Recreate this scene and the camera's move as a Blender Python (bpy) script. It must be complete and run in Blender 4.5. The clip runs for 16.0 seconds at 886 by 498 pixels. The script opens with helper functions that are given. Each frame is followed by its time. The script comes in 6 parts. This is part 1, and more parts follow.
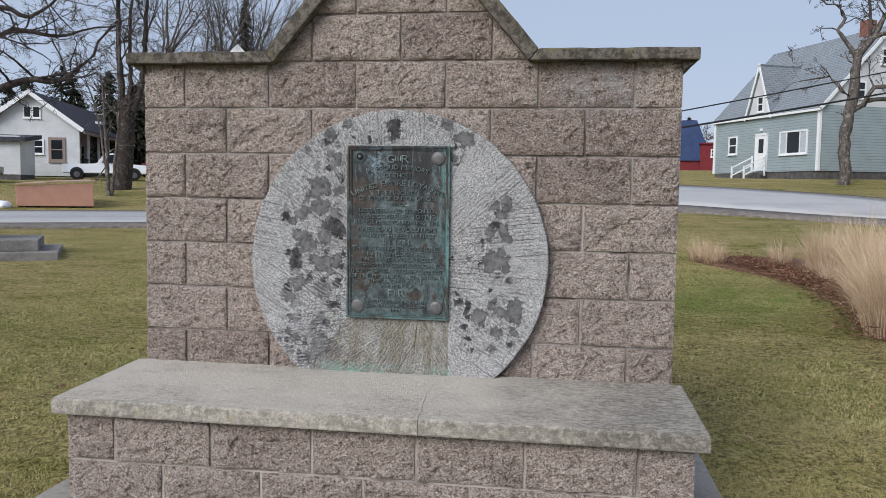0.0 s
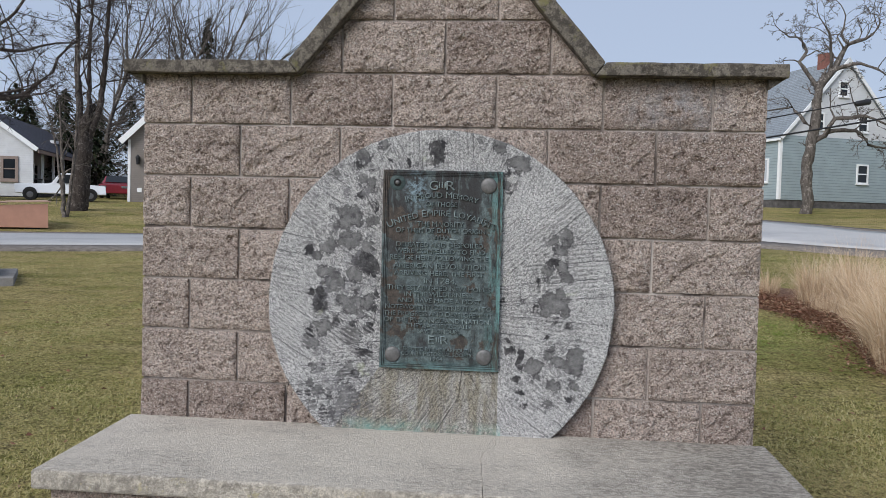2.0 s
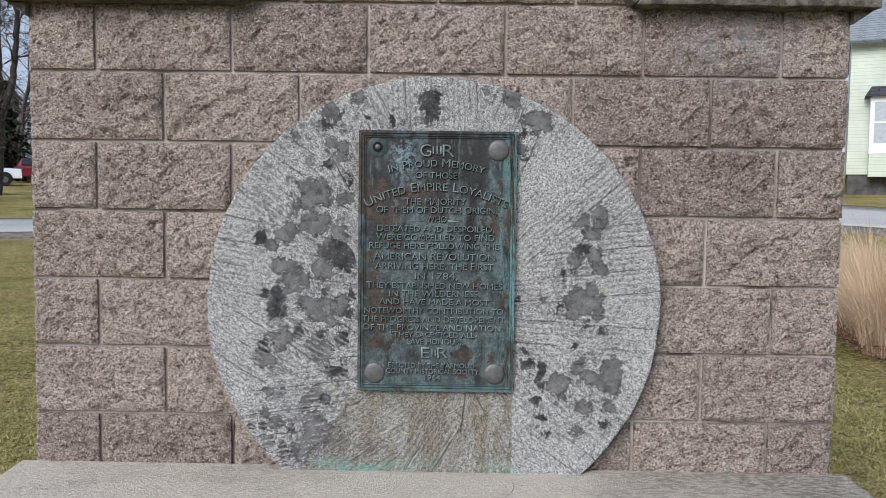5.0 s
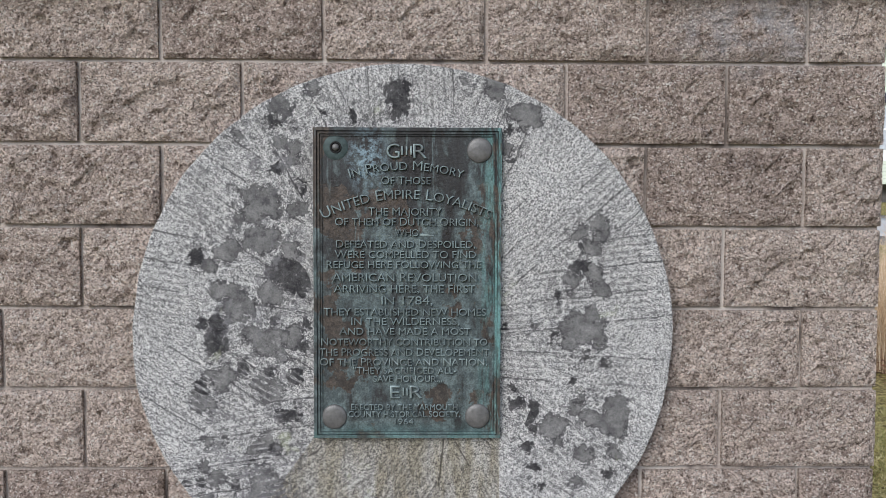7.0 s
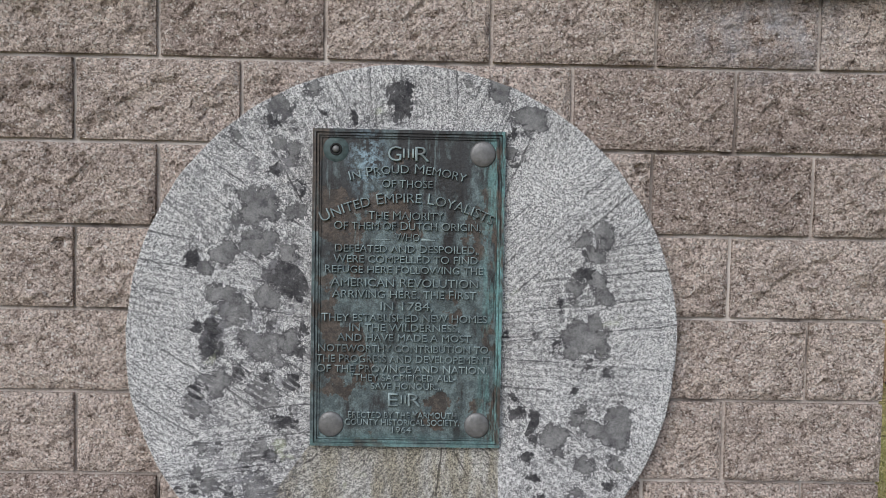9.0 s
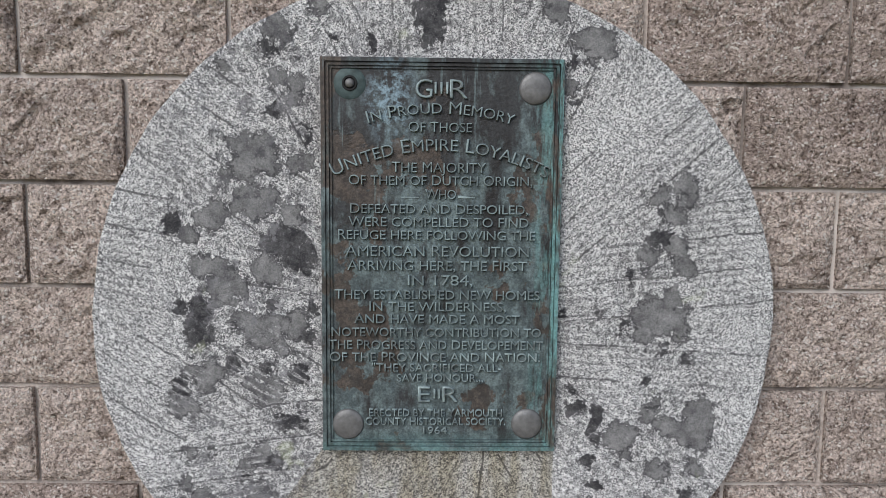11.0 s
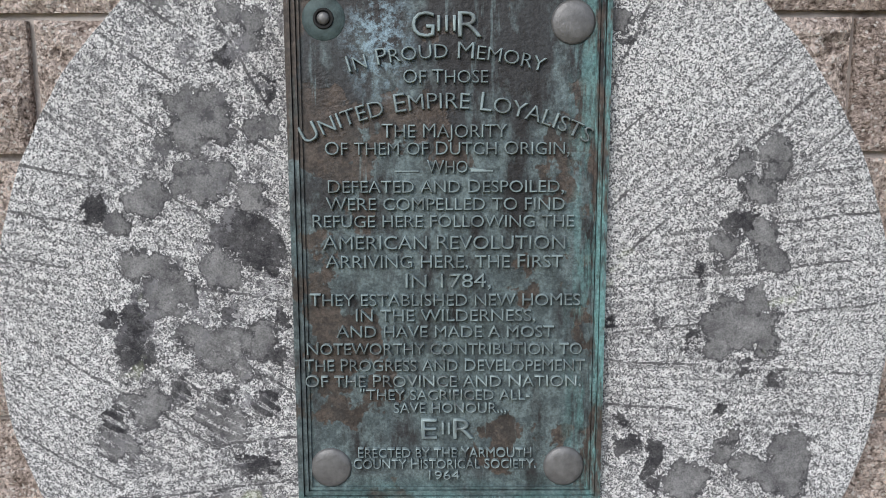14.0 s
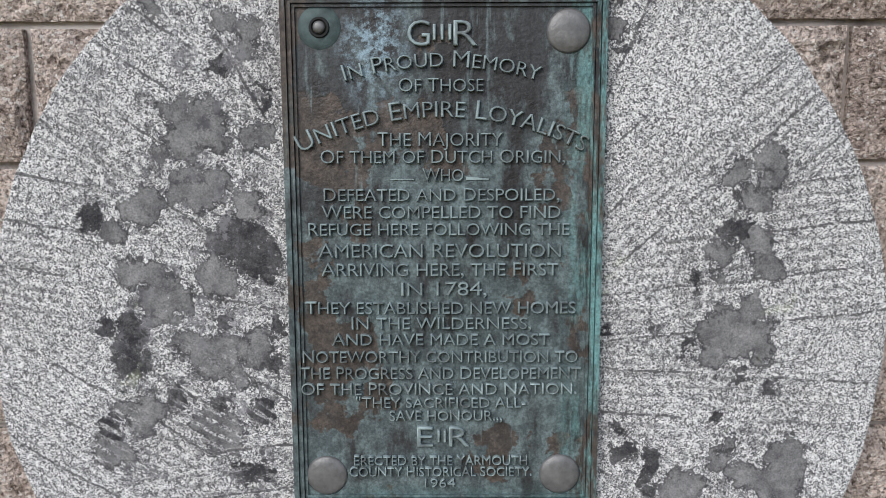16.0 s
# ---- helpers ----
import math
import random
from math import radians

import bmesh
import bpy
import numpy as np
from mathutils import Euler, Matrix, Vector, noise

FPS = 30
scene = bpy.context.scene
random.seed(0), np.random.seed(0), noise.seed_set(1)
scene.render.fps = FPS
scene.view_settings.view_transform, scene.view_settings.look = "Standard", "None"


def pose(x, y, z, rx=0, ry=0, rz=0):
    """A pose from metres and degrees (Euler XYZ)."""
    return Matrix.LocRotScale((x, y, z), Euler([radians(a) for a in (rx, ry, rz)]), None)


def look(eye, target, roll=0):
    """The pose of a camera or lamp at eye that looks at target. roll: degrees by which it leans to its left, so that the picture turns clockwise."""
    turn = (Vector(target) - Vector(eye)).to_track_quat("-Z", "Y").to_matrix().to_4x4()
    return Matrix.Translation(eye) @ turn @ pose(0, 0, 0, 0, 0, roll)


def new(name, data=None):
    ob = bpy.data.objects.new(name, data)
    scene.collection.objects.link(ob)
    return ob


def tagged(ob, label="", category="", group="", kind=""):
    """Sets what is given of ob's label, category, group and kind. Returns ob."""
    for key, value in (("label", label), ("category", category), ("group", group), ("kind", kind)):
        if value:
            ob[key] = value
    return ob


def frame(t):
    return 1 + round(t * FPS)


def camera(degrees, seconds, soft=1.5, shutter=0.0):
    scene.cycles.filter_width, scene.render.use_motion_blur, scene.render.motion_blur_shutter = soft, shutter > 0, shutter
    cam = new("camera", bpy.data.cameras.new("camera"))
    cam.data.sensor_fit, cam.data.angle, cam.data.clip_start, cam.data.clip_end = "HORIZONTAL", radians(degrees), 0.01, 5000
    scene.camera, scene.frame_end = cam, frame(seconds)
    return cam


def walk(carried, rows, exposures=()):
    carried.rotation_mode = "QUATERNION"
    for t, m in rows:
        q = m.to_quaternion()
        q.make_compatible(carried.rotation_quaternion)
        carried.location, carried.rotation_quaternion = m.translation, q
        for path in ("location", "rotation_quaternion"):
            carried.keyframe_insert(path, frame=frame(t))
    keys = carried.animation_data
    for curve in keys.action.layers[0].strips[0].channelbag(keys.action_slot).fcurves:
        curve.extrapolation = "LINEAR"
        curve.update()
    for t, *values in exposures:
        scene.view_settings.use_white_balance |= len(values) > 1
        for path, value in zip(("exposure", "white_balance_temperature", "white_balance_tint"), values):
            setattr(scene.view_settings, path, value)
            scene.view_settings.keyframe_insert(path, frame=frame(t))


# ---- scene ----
cam = camera(58.5, 16.0, soft=0.55)
PATH = [
    (0, (0.702, -3.434, 1.415), (0.413, -1.461, 1.269), 0.9),
    (0.5, (0.607, -3.345, 1.43), (0.329, -1.368, 1.31), 1.0),
    (1, (0.421, -3.214, 1.446), (0.169, -1.231, 1.369), 1.3),
    (1.5, (0.323, -3.137, 1.447), (0.113, -1.149, 1.383), 1.5),
    (2, (0.296, -3.033, 1.436), (0.108, -1.044, 1.353), 1.5),
    (2.5, (0.289, -2.852, 1.443), (0.105, -0.863, 1.339), 0.6),
    (3, (0.298, -2.718, 1.449), (0.114, -0.73, 1.329), -0.3),
    (3.5, (0.278, -2.644, 1.455), (0.093, -0.658, 1.309), -0.5),
    (3.7, (0.241, -2.606, 1.464), (0.072, -0.62, 1.304), -0.5),
    (5.8, (0.023, -2.164, 1.395), (0.046, -0.168, 1.284), 1.0),
    (6, (0.039, -2.12, 1.405), (0.064, -0.123, 1.295), 0.8),
    (6.5, (0.056, -2.03, 1.418), (0.086, -0.033, 1.31), 0.1),
    (7, (0.066, -1.973, 1.411), (0.096, 0.024, 1.311), 0.2),
    (7.5, (0.047, -1.922, 1.413), (0.082, 0.075, 1.309), 0.7),
    (8, (0.028, -1.897, 1.425), (0.061, 0.1, 1.328), 1.0),
    (8.5, (0.031, -1.921, 1.422), (0.065, 0.077, 1.334), 1.2),
    (9, (0.058, -1.933, 1.423), (0.094, 0.064, 1.322), 1.1),
    (9.5, (0.042, -1.844, 1.419), (0.078, 0.149, 1.251), 0.9),
    (9.7, (0.033, -1.807, 1.42), (0.066, 0.182, 1.212), 0.8),
    (11.8, (-0.048, -1.395, 1.436), (0.007, 0.589, 1.193), 0.5),
    (12, (-0.053, -1.357, 1.432), (0.006, 0.629, 1.208), 0.5),
    (12.5, (-0.036, -1.298, 1.431), (0.016, 0.689, 1.205), 0.6),
    (13, (-0.003, -1.25, 1.421), (0.048, 0.734, 1.179), 0.5),
    (13.5, (0.019, -1.211, 1.405), (0.049, 0.769, 1.123), 0.1),
    (14, (0.001, -1.19, 1.404), (0.0, 0.789, 1.11), -0.2),
    (14.5, (-0.007, -1.183, 1.403), (-0.025, 0.795, 1.108), -0.3),
    (15, (-0.008, -1.173, 1.403), (-0.023, 0.804, 1.103), -0.3),
    (15.5, (-0.001, -1.175, 1.406), (-0.012, 0.802, 1.109), -0.2),
    (16, (0.009, -1.19, 1.413), (0.005, 0.789, 1.124), -0.2),
]
walk(cam, [(t, look(eye, target, roll)) for t, eye, target, roll in PATH],
     ((0, -0.16), (3.5, -0.16), (6, 0.02), (9.5, 0.02), (12, 0.05), (13, 0.16), (16, 0.20)))

# ---- world and light: an even, overcast sky ----
world = bpy.data.worlds.new("overcast")
scene.world = world
world.use_nodes = True
wn = world.node_tree
wn.nodes.clear()
sky = wn.nodes.new("ShaderNodeTexSky")
sky.sky_type, sky.sun_disc = "NISHITA", False
sky.sun_elevation, sky.sun_rotation = radians(48), radians(200)
sky_bg = wn.nodes.new("ShaderNodeBackground")
sky_bg.inputs["Strength"].default_value = 0.025
wn.links.new(sky.outputs[0], sky_bg.inputs["Color"])
cloud_bg = wn.nodes.new("ShaderNodeBackground")
cloud_bg.inputs["Color"].default_value = (0.55, 0.645, 0.84, 1)
cloud_bg.inputs["Strength"].default_value = 0.80
both = wn.nodes.new("ShaderNodeAddShader")
wn.links.new(sky_bg.outputs[0], both.inputs[0])
wn.links.new(cloud_bg.outputs[0], both.inputs[1])
w_out = wn.nodes.new("ShaderNodeOutputWorld")
wn.links.new(both.outputs[0], w_out.inputs["Surface"])

sun_data = bpy.data.lights.new("sun", "SUN")
sun_data.energy, sun_data.angle, sun_data.color = 3.4, radians(38), (1.0, 0.985, 0.97)
sun = new("sun", sun_data)
sun.matrix_world = look((-5, -8.5, 6.5), (0, 0, 0))


# ---- materials ----
class Nodes:
    """A small helper to wire a procedural material."""

    def __init__(self, name):
        self.mat = bpy.data.materials.new(name)
        self.mat.use_nodes = True
        self.tree = self.mat.node_tree
        self.bsdf = self.tree.nodes["Principled BSDF"]
        self.spot = None

    def node(self, kind, **props):
        n = self.tree.nodes.new(kind)
        for key, value in props.items():
            setattr(n, key, value)
        return n

    def put(self, socket, value):
        if isinstance(value, bpy.types.NodeSocket):
            self.tree.links.new(value, socket)
        elif isinstance(value, (tuple, list)) and len(value) == 3 and socket.type == "RGBA":
            socket.default_value = (*value, 1)
        else:
            socket.default_value = value

    def place(self):
        if self.spot is None:
            self.spot = self.node("ShaderNodeNewGeometry").outputs["Position"]
        return self.spot

    def noise(self, scale, detail=4, rough=0.6, stretch=None, warp=0.0, where=None):
        n = self.node("ShaderNodeTexNoise")
        n.inputs["Scale"].default_value, n.inputs["Detail"].default_value = scale, detail
        n.inputs["Roughness"].default_value, n.inputs["Distortion"].default_value = rough, warp
        src = where or self.place()
        if stretch:
            m = self.node("ShaderNodeMapping")
            m.inputs["Scale"].default_value = stretch
            self.put(m.inputs["Vector"], src)
            src = m.outputs[0]
        self.put(n.inputs["Vector"], src)
        return n.outputs["Fac"]

    def cells(self, scale, where=None):
        """A random value for each crystal or pebble."""
        n = self.node("ShaderNodeTexVoronoi")
        n.inputs["Scale"].default_value = scale
        self.put(n.inputs["Vector"], where or self.place())
        return self.axis("X", n.outputs["Color"])

    def math(self, op, a, b=0.0, c=0.0, clamp=False):
        n = self.node("ShaderNodeMath", operation=op, use_clamp=clamp)
        for k, v in enumerate((a, b, c)):
            self.put(n.inputs[k], v)
        return n.outputs[0]

    def vec(self, op, a, b=(0, 0, 0), value=False):
        n = self.node("ShaderNodeVectorMath", operation=op)
        self.put(n.inputs[0], a)
        self.put(n.inputs[1], b)
        return n.outputs["Value"] if value else n.outputs[0]

    def ramp(self, fac, lo, hi):
        n = self.node("ShaderNodeMapRange")
        self.put(n.inputs["Value"], fac)
        n.inputs["From Min"].default_value, n.inputs["From Max"].default_value = lo, hi
        return n.outputs["Result"]

    def mix(self, fac, a, b, kind="MIX"):
        n = self.node("ShaderNodeMix", data_type="RGBA", blend_type=kind)
        self.put(n.inputs["Factor"], fac)
        self.put(n.inputs["A"], a)
        self.put(n.inputs["B"], b)
        return n.outputs["Result"]

    def axis(self, name, where=None):
        n = self.node("ShaderNodeSeparateXYZ")
        self.put(n.inputs[0], where or self.place())
        return n.outputs[name]

    def random(self):
        return self.node("ShaderNodeObjectInfo").outputs["Random"]

    def bump(self, height, strength=0.5, distance=0.01):
        n = self.node("ShaderNodeBump")
        n.inputs["Strength"].default_value, n.inputs["Distance"].default_value = strength, distance
        self.put(n.inputs["Height"], height)
        self.put(self.bsdf.inputs["Normal"], n.outputs[0])

    def done(self, colour, rough=0.9, metal=0.0, spec=0.3):
        self.put(self.bsdf.inputs["Base Color"], colour)
        self.put(self.bsdf.inputs["Roughness"], rough)
        self.put(self.bsdf.inputs["Metallic"], metal)
        self.bsdf.inputs["Specular IOR Level"].default_value = spec
        return self.mat


def plain(name, colour, rough=0.7, metal=0.0, grain=30.0, amount=0.25, bump=0.15, spec=0.3):
    """A single material with mild two-scale variation."""
    m = Nodes(name)
    n = m.mix(m.ramp(m.noise(grain, 5), 0.3, 0.75), tuple(c * (1 - amount) for c in colour), tuple(min(1, c * (1 + amount)) for c in colour))
    n = m.mix(m.math("MULTIPLY", m.ramp(m.noise(grain / 12, 4), 0.5, 0.8), amount), n, tuple(c * 0.55 for c in colour))
    if bump:
        m.bump(m.noise(grain * 3, 4), bump, 0.003)
    return m.done(n, rough, metal, spec)


def block_material():
    m = Nodes("split_face_block")
    r = m.random()
    tint = m.mix(r, (0.78, 0.655, 0.585), (0.69, 0.572, 0.508))
    tint = m.mix(m.math("GREATER_THAN", m.math("FRACT", m.math("MULTIPLY", r, 7.31)), 0.80), tint, (0.60, 0.49, 0.435))
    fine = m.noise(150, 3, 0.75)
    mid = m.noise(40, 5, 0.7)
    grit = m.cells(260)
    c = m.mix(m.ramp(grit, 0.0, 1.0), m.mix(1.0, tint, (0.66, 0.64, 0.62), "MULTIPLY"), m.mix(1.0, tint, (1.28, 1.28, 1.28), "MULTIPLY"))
    # hollows of the relief get their shade painted into the colour
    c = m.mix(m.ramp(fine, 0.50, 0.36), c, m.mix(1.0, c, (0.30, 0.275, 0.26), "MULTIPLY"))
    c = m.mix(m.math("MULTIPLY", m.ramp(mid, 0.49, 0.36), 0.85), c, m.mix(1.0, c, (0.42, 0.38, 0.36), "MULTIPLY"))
    c = m.mix(m.math("MULTIPLY", m.math("GREATER_THAN", grit, 0.91), 0.75), c, (0.82, 0.77, 0.72))
    damp = m.ramp(m.noise(3.0, 6, 0.7, stretch=(1, 1, 1.9)), 0.50, 0.70)
    damp = m.math("MULTIPLY", damp, m.ramp(m.noise(28, 4, 0.7), 0.30, 0.58))
    c = m.mix(m.math("MULTIPLY", damp, 0.75), c, m.mix(1.0, c, (0.36, 0.33, 0.33), "MULTIPLY"))
    lime = m.ramp(m.vec("DISTANCE", m.vec("MULTIPLY", m.place(), (1, 0, 1.6)), (0.86, 0, 2.99), value=True), 0.26, 0.05)
    lime = m.math("MULTIPLY", m.math("MULTIPLY", lime, m.ramp(m.noise(16, 5, 0.7), 0.40, 0.60)), 0.6)
    c = m.mix(lime, c, (0.62, 0.61, 0.64))
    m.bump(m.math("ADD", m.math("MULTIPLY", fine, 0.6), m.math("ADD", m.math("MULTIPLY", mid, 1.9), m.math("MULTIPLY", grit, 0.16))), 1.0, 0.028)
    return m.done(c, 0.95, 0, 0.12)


def mortar_material():
    m = Nodes("mortar")
    c = m.mix(m.ramp(m.noise(160, 3), 0.3, 0.7), (0.34, 0.29, 0.26), (0.52, 0.455, 0.41))
    c = m.mix(m.math("MULTIPLY", m.ramp(m.noise(4.5, 5, 0.65, stretch=(1, 1, 0.4)), 0.52, 0.60), 0.8), c, (0.11, 0.088, 0.078))
    c = m.mix(m.math("MULTIPLY", m.ramp(m.noise(2.2, 3, 0.6, where=m.vec("ADD", m.place(), (4, 7, 1))), 0.50, 0.62), 0.6), c, (0.60, 0.55, 0.51))
    m.bump(m.noise(220, 3), 0.6, 0.004)
    return m.done(c, 0.95, 0, 0.15)


def concrete_material(name, light, dark, moss=0.0, soiled=False):
    m = Nodes(name)
    c = m.mix(m.ramp(m.noise(190, 4, 0.75), 0.36, 0.62), tuple(0.68 * v for v in light), tuple(min(1, 1.22 * v) for v in light))
    grime = m.ramp(m.noise(2.4, 6, 0.7, stretch=(0.7, 1.2, 1)), 0.47, 0.64)
    speck = m.ramp(m.noise(34, 6, 0.8, stretch=(1, 1.8, 1)), 0.47, 0.55)
    c = m.mix(m.math("MULTIPLY", m.math("MULTIPLY", grime, speck), 0.5 if soiled else 0.9), c, dark)
    c = m.mix(m.math("MULTIPLY", grime, 0.15 if soiled else 0.35), c, tuple(0.62 * v for v in light))
    c = m.mix(m.math("MULTIPLY", m.ramp(m.noise(70, 5, 0.8), 0.60, 0.66), 0.6), c, dark)
    if soiled:
        # the eastern end is grey with fine lichen, the front edge is blotched
        east = m.ramp(m.math("MULTIPLY_ADD", m.noise(3.2, 5, 0.7), 1.3, m.axis("X")), 0.95, 1.6)
        c = m.mix(m.math("MULTIPLY", east, 0.42), c, tuple(0.42 * v for v in light))
        c = m.mix(m.math("MULTIPLY", m.math("MULTIPLY", east, m.ramp(m.noise(46, 6, 0.8, stretch=(0.7, 1.6, 1)), 0.46, 0.54)), 0.8), c, dark)
        lip = m.math("MULTIPLY", m.ramp(m.axis("Y"), -0.640, -0.657), m.ramp(m.noise(26, 6, 0.8), 0.44, 0.56))
        c = m.mix(m.math("MULTIPLY", lip, 0.5), c, tuple(0.8 * v for v in dark))
        c = m.mix(m.math("MULTIPLY", m.math("MULTIPLY", m.ramp(m.axis("Y"), -0.640, -0.657), m.ramp(m.noise(17, 5, 0.8), 0.60, 0.66)), 0.7), c, (0.50, 0.44, 0.28))
    if moss:
        c = m.mix(m.math("MULTIPLY", m.ramp(m.noise(38, 5, 0.75), 0.46, 0.56), 0.75), c, dark)
        c = m.mix(m.math("MULTIPLY", m.ramp(m.noise(9, 5, 0.7), 0.58, 0.66), moss), c, (0.20, 0.185, 0.08))
        c = m.mix(m.math("MULTIPLY", m.ramp(m.noise(13, 5, 0.75, where=m.vec("ADD", m.place(), (3, 1, 8))), 0.66, 0.70), moss), c, (0.40, 0.25, 0.045))
    m.bump(m.math("ADD", m.noise(180, 4, 0.7), m.math("MULTIPLY", m.noise(34, 5, 0.7), 1.5)), 0.9, 0.008)
    return m.done(c, 0.92, 0, 0.2)


# lichen: centre x, centre z, radius
GREY_WEST = [(-0.298, 1.661, 0.025), (-0.217, 1.701, 0.013), (-0.401, 1.59, 0.012), (-0.298, 1.573, 0.018), (-0.263, 1.559, 0.018), (-0.267, 1.532, 0.016), (-0.257, 1.412, 0.021), (-0.359, 1.438, 0.03), (-0.329, 1.434, 0.028), (-0.362, 1.408, 0.027), (-0.317, 1.408, 0.018), (-0.4, 1.386, 0.015), (-0.351, 1.34, 0.033), (-0.318, 1.345, 0.026), (-0.374, 1.325, 0.018), (-0.276, 1.307, 0.021), (-0.425, 1.309, 0.027), (-0.476, 1.272, 0.018), (-0.335, 1.212, 0.021), (-0.313, 1.197, 0.026), (-0.448, 1.213, 0.021), (-0.418, 1.208, 0.02), (-0.395, 1.196, 0.015), (-0.418, 1.165, 0.027), (-0.388, 1.166, 0.021), (-0.372, 1.108, 0.021), (-0.34, 1.081, 0.03), (-0.309, 1.092, 0.021), (-0.268, 1.099, 0.024), (-0.293, 1.056, 0.017)]
GREY_TOP = [(-0.464, 1.006, 0.021), (-0.434, 1.009, 0.023), (-0.444, 0.986, 0.021), (-0.496, 0.938, 0.027), (-0.47, 0.928, 0.018), (-0.324, 0.967, 0.03), (-0.349, 0.983, 0.018), (-0.485, 0.838, 0.012), (-0.339, 0.84, 0.02), (-0.489, 0.785, 0.015), (-0.458, 0.749, 0.02), (-0.407, 0.749, 0.012), (-0.343, 0.744, 0.029), (-0.323, 0.724, 0.032), (-0.354, 0.697, 0.028), (-0.389, 0.664, 0.029), (-0.48, 0.694, 0.018), (-0.37, 0.818, 0.014), (-0.085, 1.63, 0.007), (0.221, 1.703, 0.024), (0.146, 1.712, 0.009), (0.282, 1.643, 0.021), (0.302, 1.635, 0.027), (0.26, 1.646, 0.012), (0.29, 1.614, 0.015), (0.251, 1.562, 0.018), (0.256, 1.529, 0.006)]
DARK_WEST = [(-0.319, 1.623, 0.012), (-0.201, 1.643, 0.007), (-0.125, 1.634, 0.009), (-0.125, 1.624, 0.007), (-0.018, 1.697, 0.021), (-0.01, 1.659, 0.022), (-0.022, 1.675, 0.019), (-0.265, 1.606, 0.007), (-0.311, 1.509, 0.012), (-0.246, 1.458, 0.009), (-0.249, 1.48, 0.007), (-0.509, 1.294, 0.018), (-0.298, 1.261, 0.03), (-0.265, 1.247, 0.032), (-0.249, 1.226, 0.021), (-0.496, 1.132, 0.012), (-0.455, 1.119, 0.023), (-0.463, 1.088, 0.023), (-0.44, 1.078, 0.017), (-0.315, 1.14, 0.008), (-0.242, 1.074, 0.015), (-0.238, 1.13, 0.012), (-0.5, 0.979, 0.017), (-0.267, 1.0, 0.018), (-0.298, 0.909, 0.015), (-0.272, 0.904, 0.014), (-0.256, 0.931, 0.008), (-0.325, 1.019, 0.012), (-0.391, 1.018, 0.014)]
DARK_EAST = [(-0.433, 0.843, 0.011), (-0.313, 0.825, 0.017), (-0.495, 0.742, 0.012), (-0.379, 0.787, 0.012), (-0.437, 0.674, 0.015), (-0.437, 0.637, 0.009), (-0.53, 0.734, 0.011), (-0.414, 0.72, 0.011), (0.429, 1.275, 0.018), (0.318, 0.921, 0.015), (0.309, 0.898, 0.014), (0.319, 0.868, 0.012), (0.317, 0.777, 0.011), (0.505, 0.761, 0.011), (0.342, 0.732, 0.009), (0.237, 1.124, 0.006), (0.322, 1.121, 0.006), (0.365, 1.102, 0.011), (0.452, 1.051, 0.008), (0.494, 1.038, 0.011), (0.411, 0.993, 0.008), (0.268, 0.977, 0.008), (0.278, 0.939, 0.015), (0.302, 0.829, 0.011), (0.372, 1.196, 0.006), (0.25, 1.602, 0.009), (0.322, 0.733, 0.005)]
GREY_EAST = [(0.431, 1.357, 0.02), (0.479, 1.376, 0.021), (0.48, 1.344, 0.014), (0.458, 1.319, 0.02), (0.469, 1.254, 0.018), (0.413, 1.24, 0.014), (0.41, 1.211, 0.009), (0.482, 1.221, 0.02), (0.451, 1.254, 0.014), (0.446, 1.117, 0.035), (0.407, 1.122, 0.024), (0.404, 1.084, 0.018), (0.478, 1.094, 0.021), (0.458, 1.155, 0.02), (0.416, 1.154, 0.011), (0.482, 1.126, 0.015), (0.366, 0.878, 0.026), (0.377, 0.84, 0.014), (0.395, 0.884, 0.011), (0.44, 0.951, 0.011), (0.422, 0.923, 0.021), (0.461, 0.9, 0.021), (0.493, 0.89, 0.028), (0.521, 0.93, 0.028), (0.527, 0.898, 0.028), (0.528, 0.862, 0.021), (0.525, 0.967, 0.009), (0.443, 0.807, 0.02), (0.52, 0.814, 0.017), (0.427, 0.741, 0.014)]


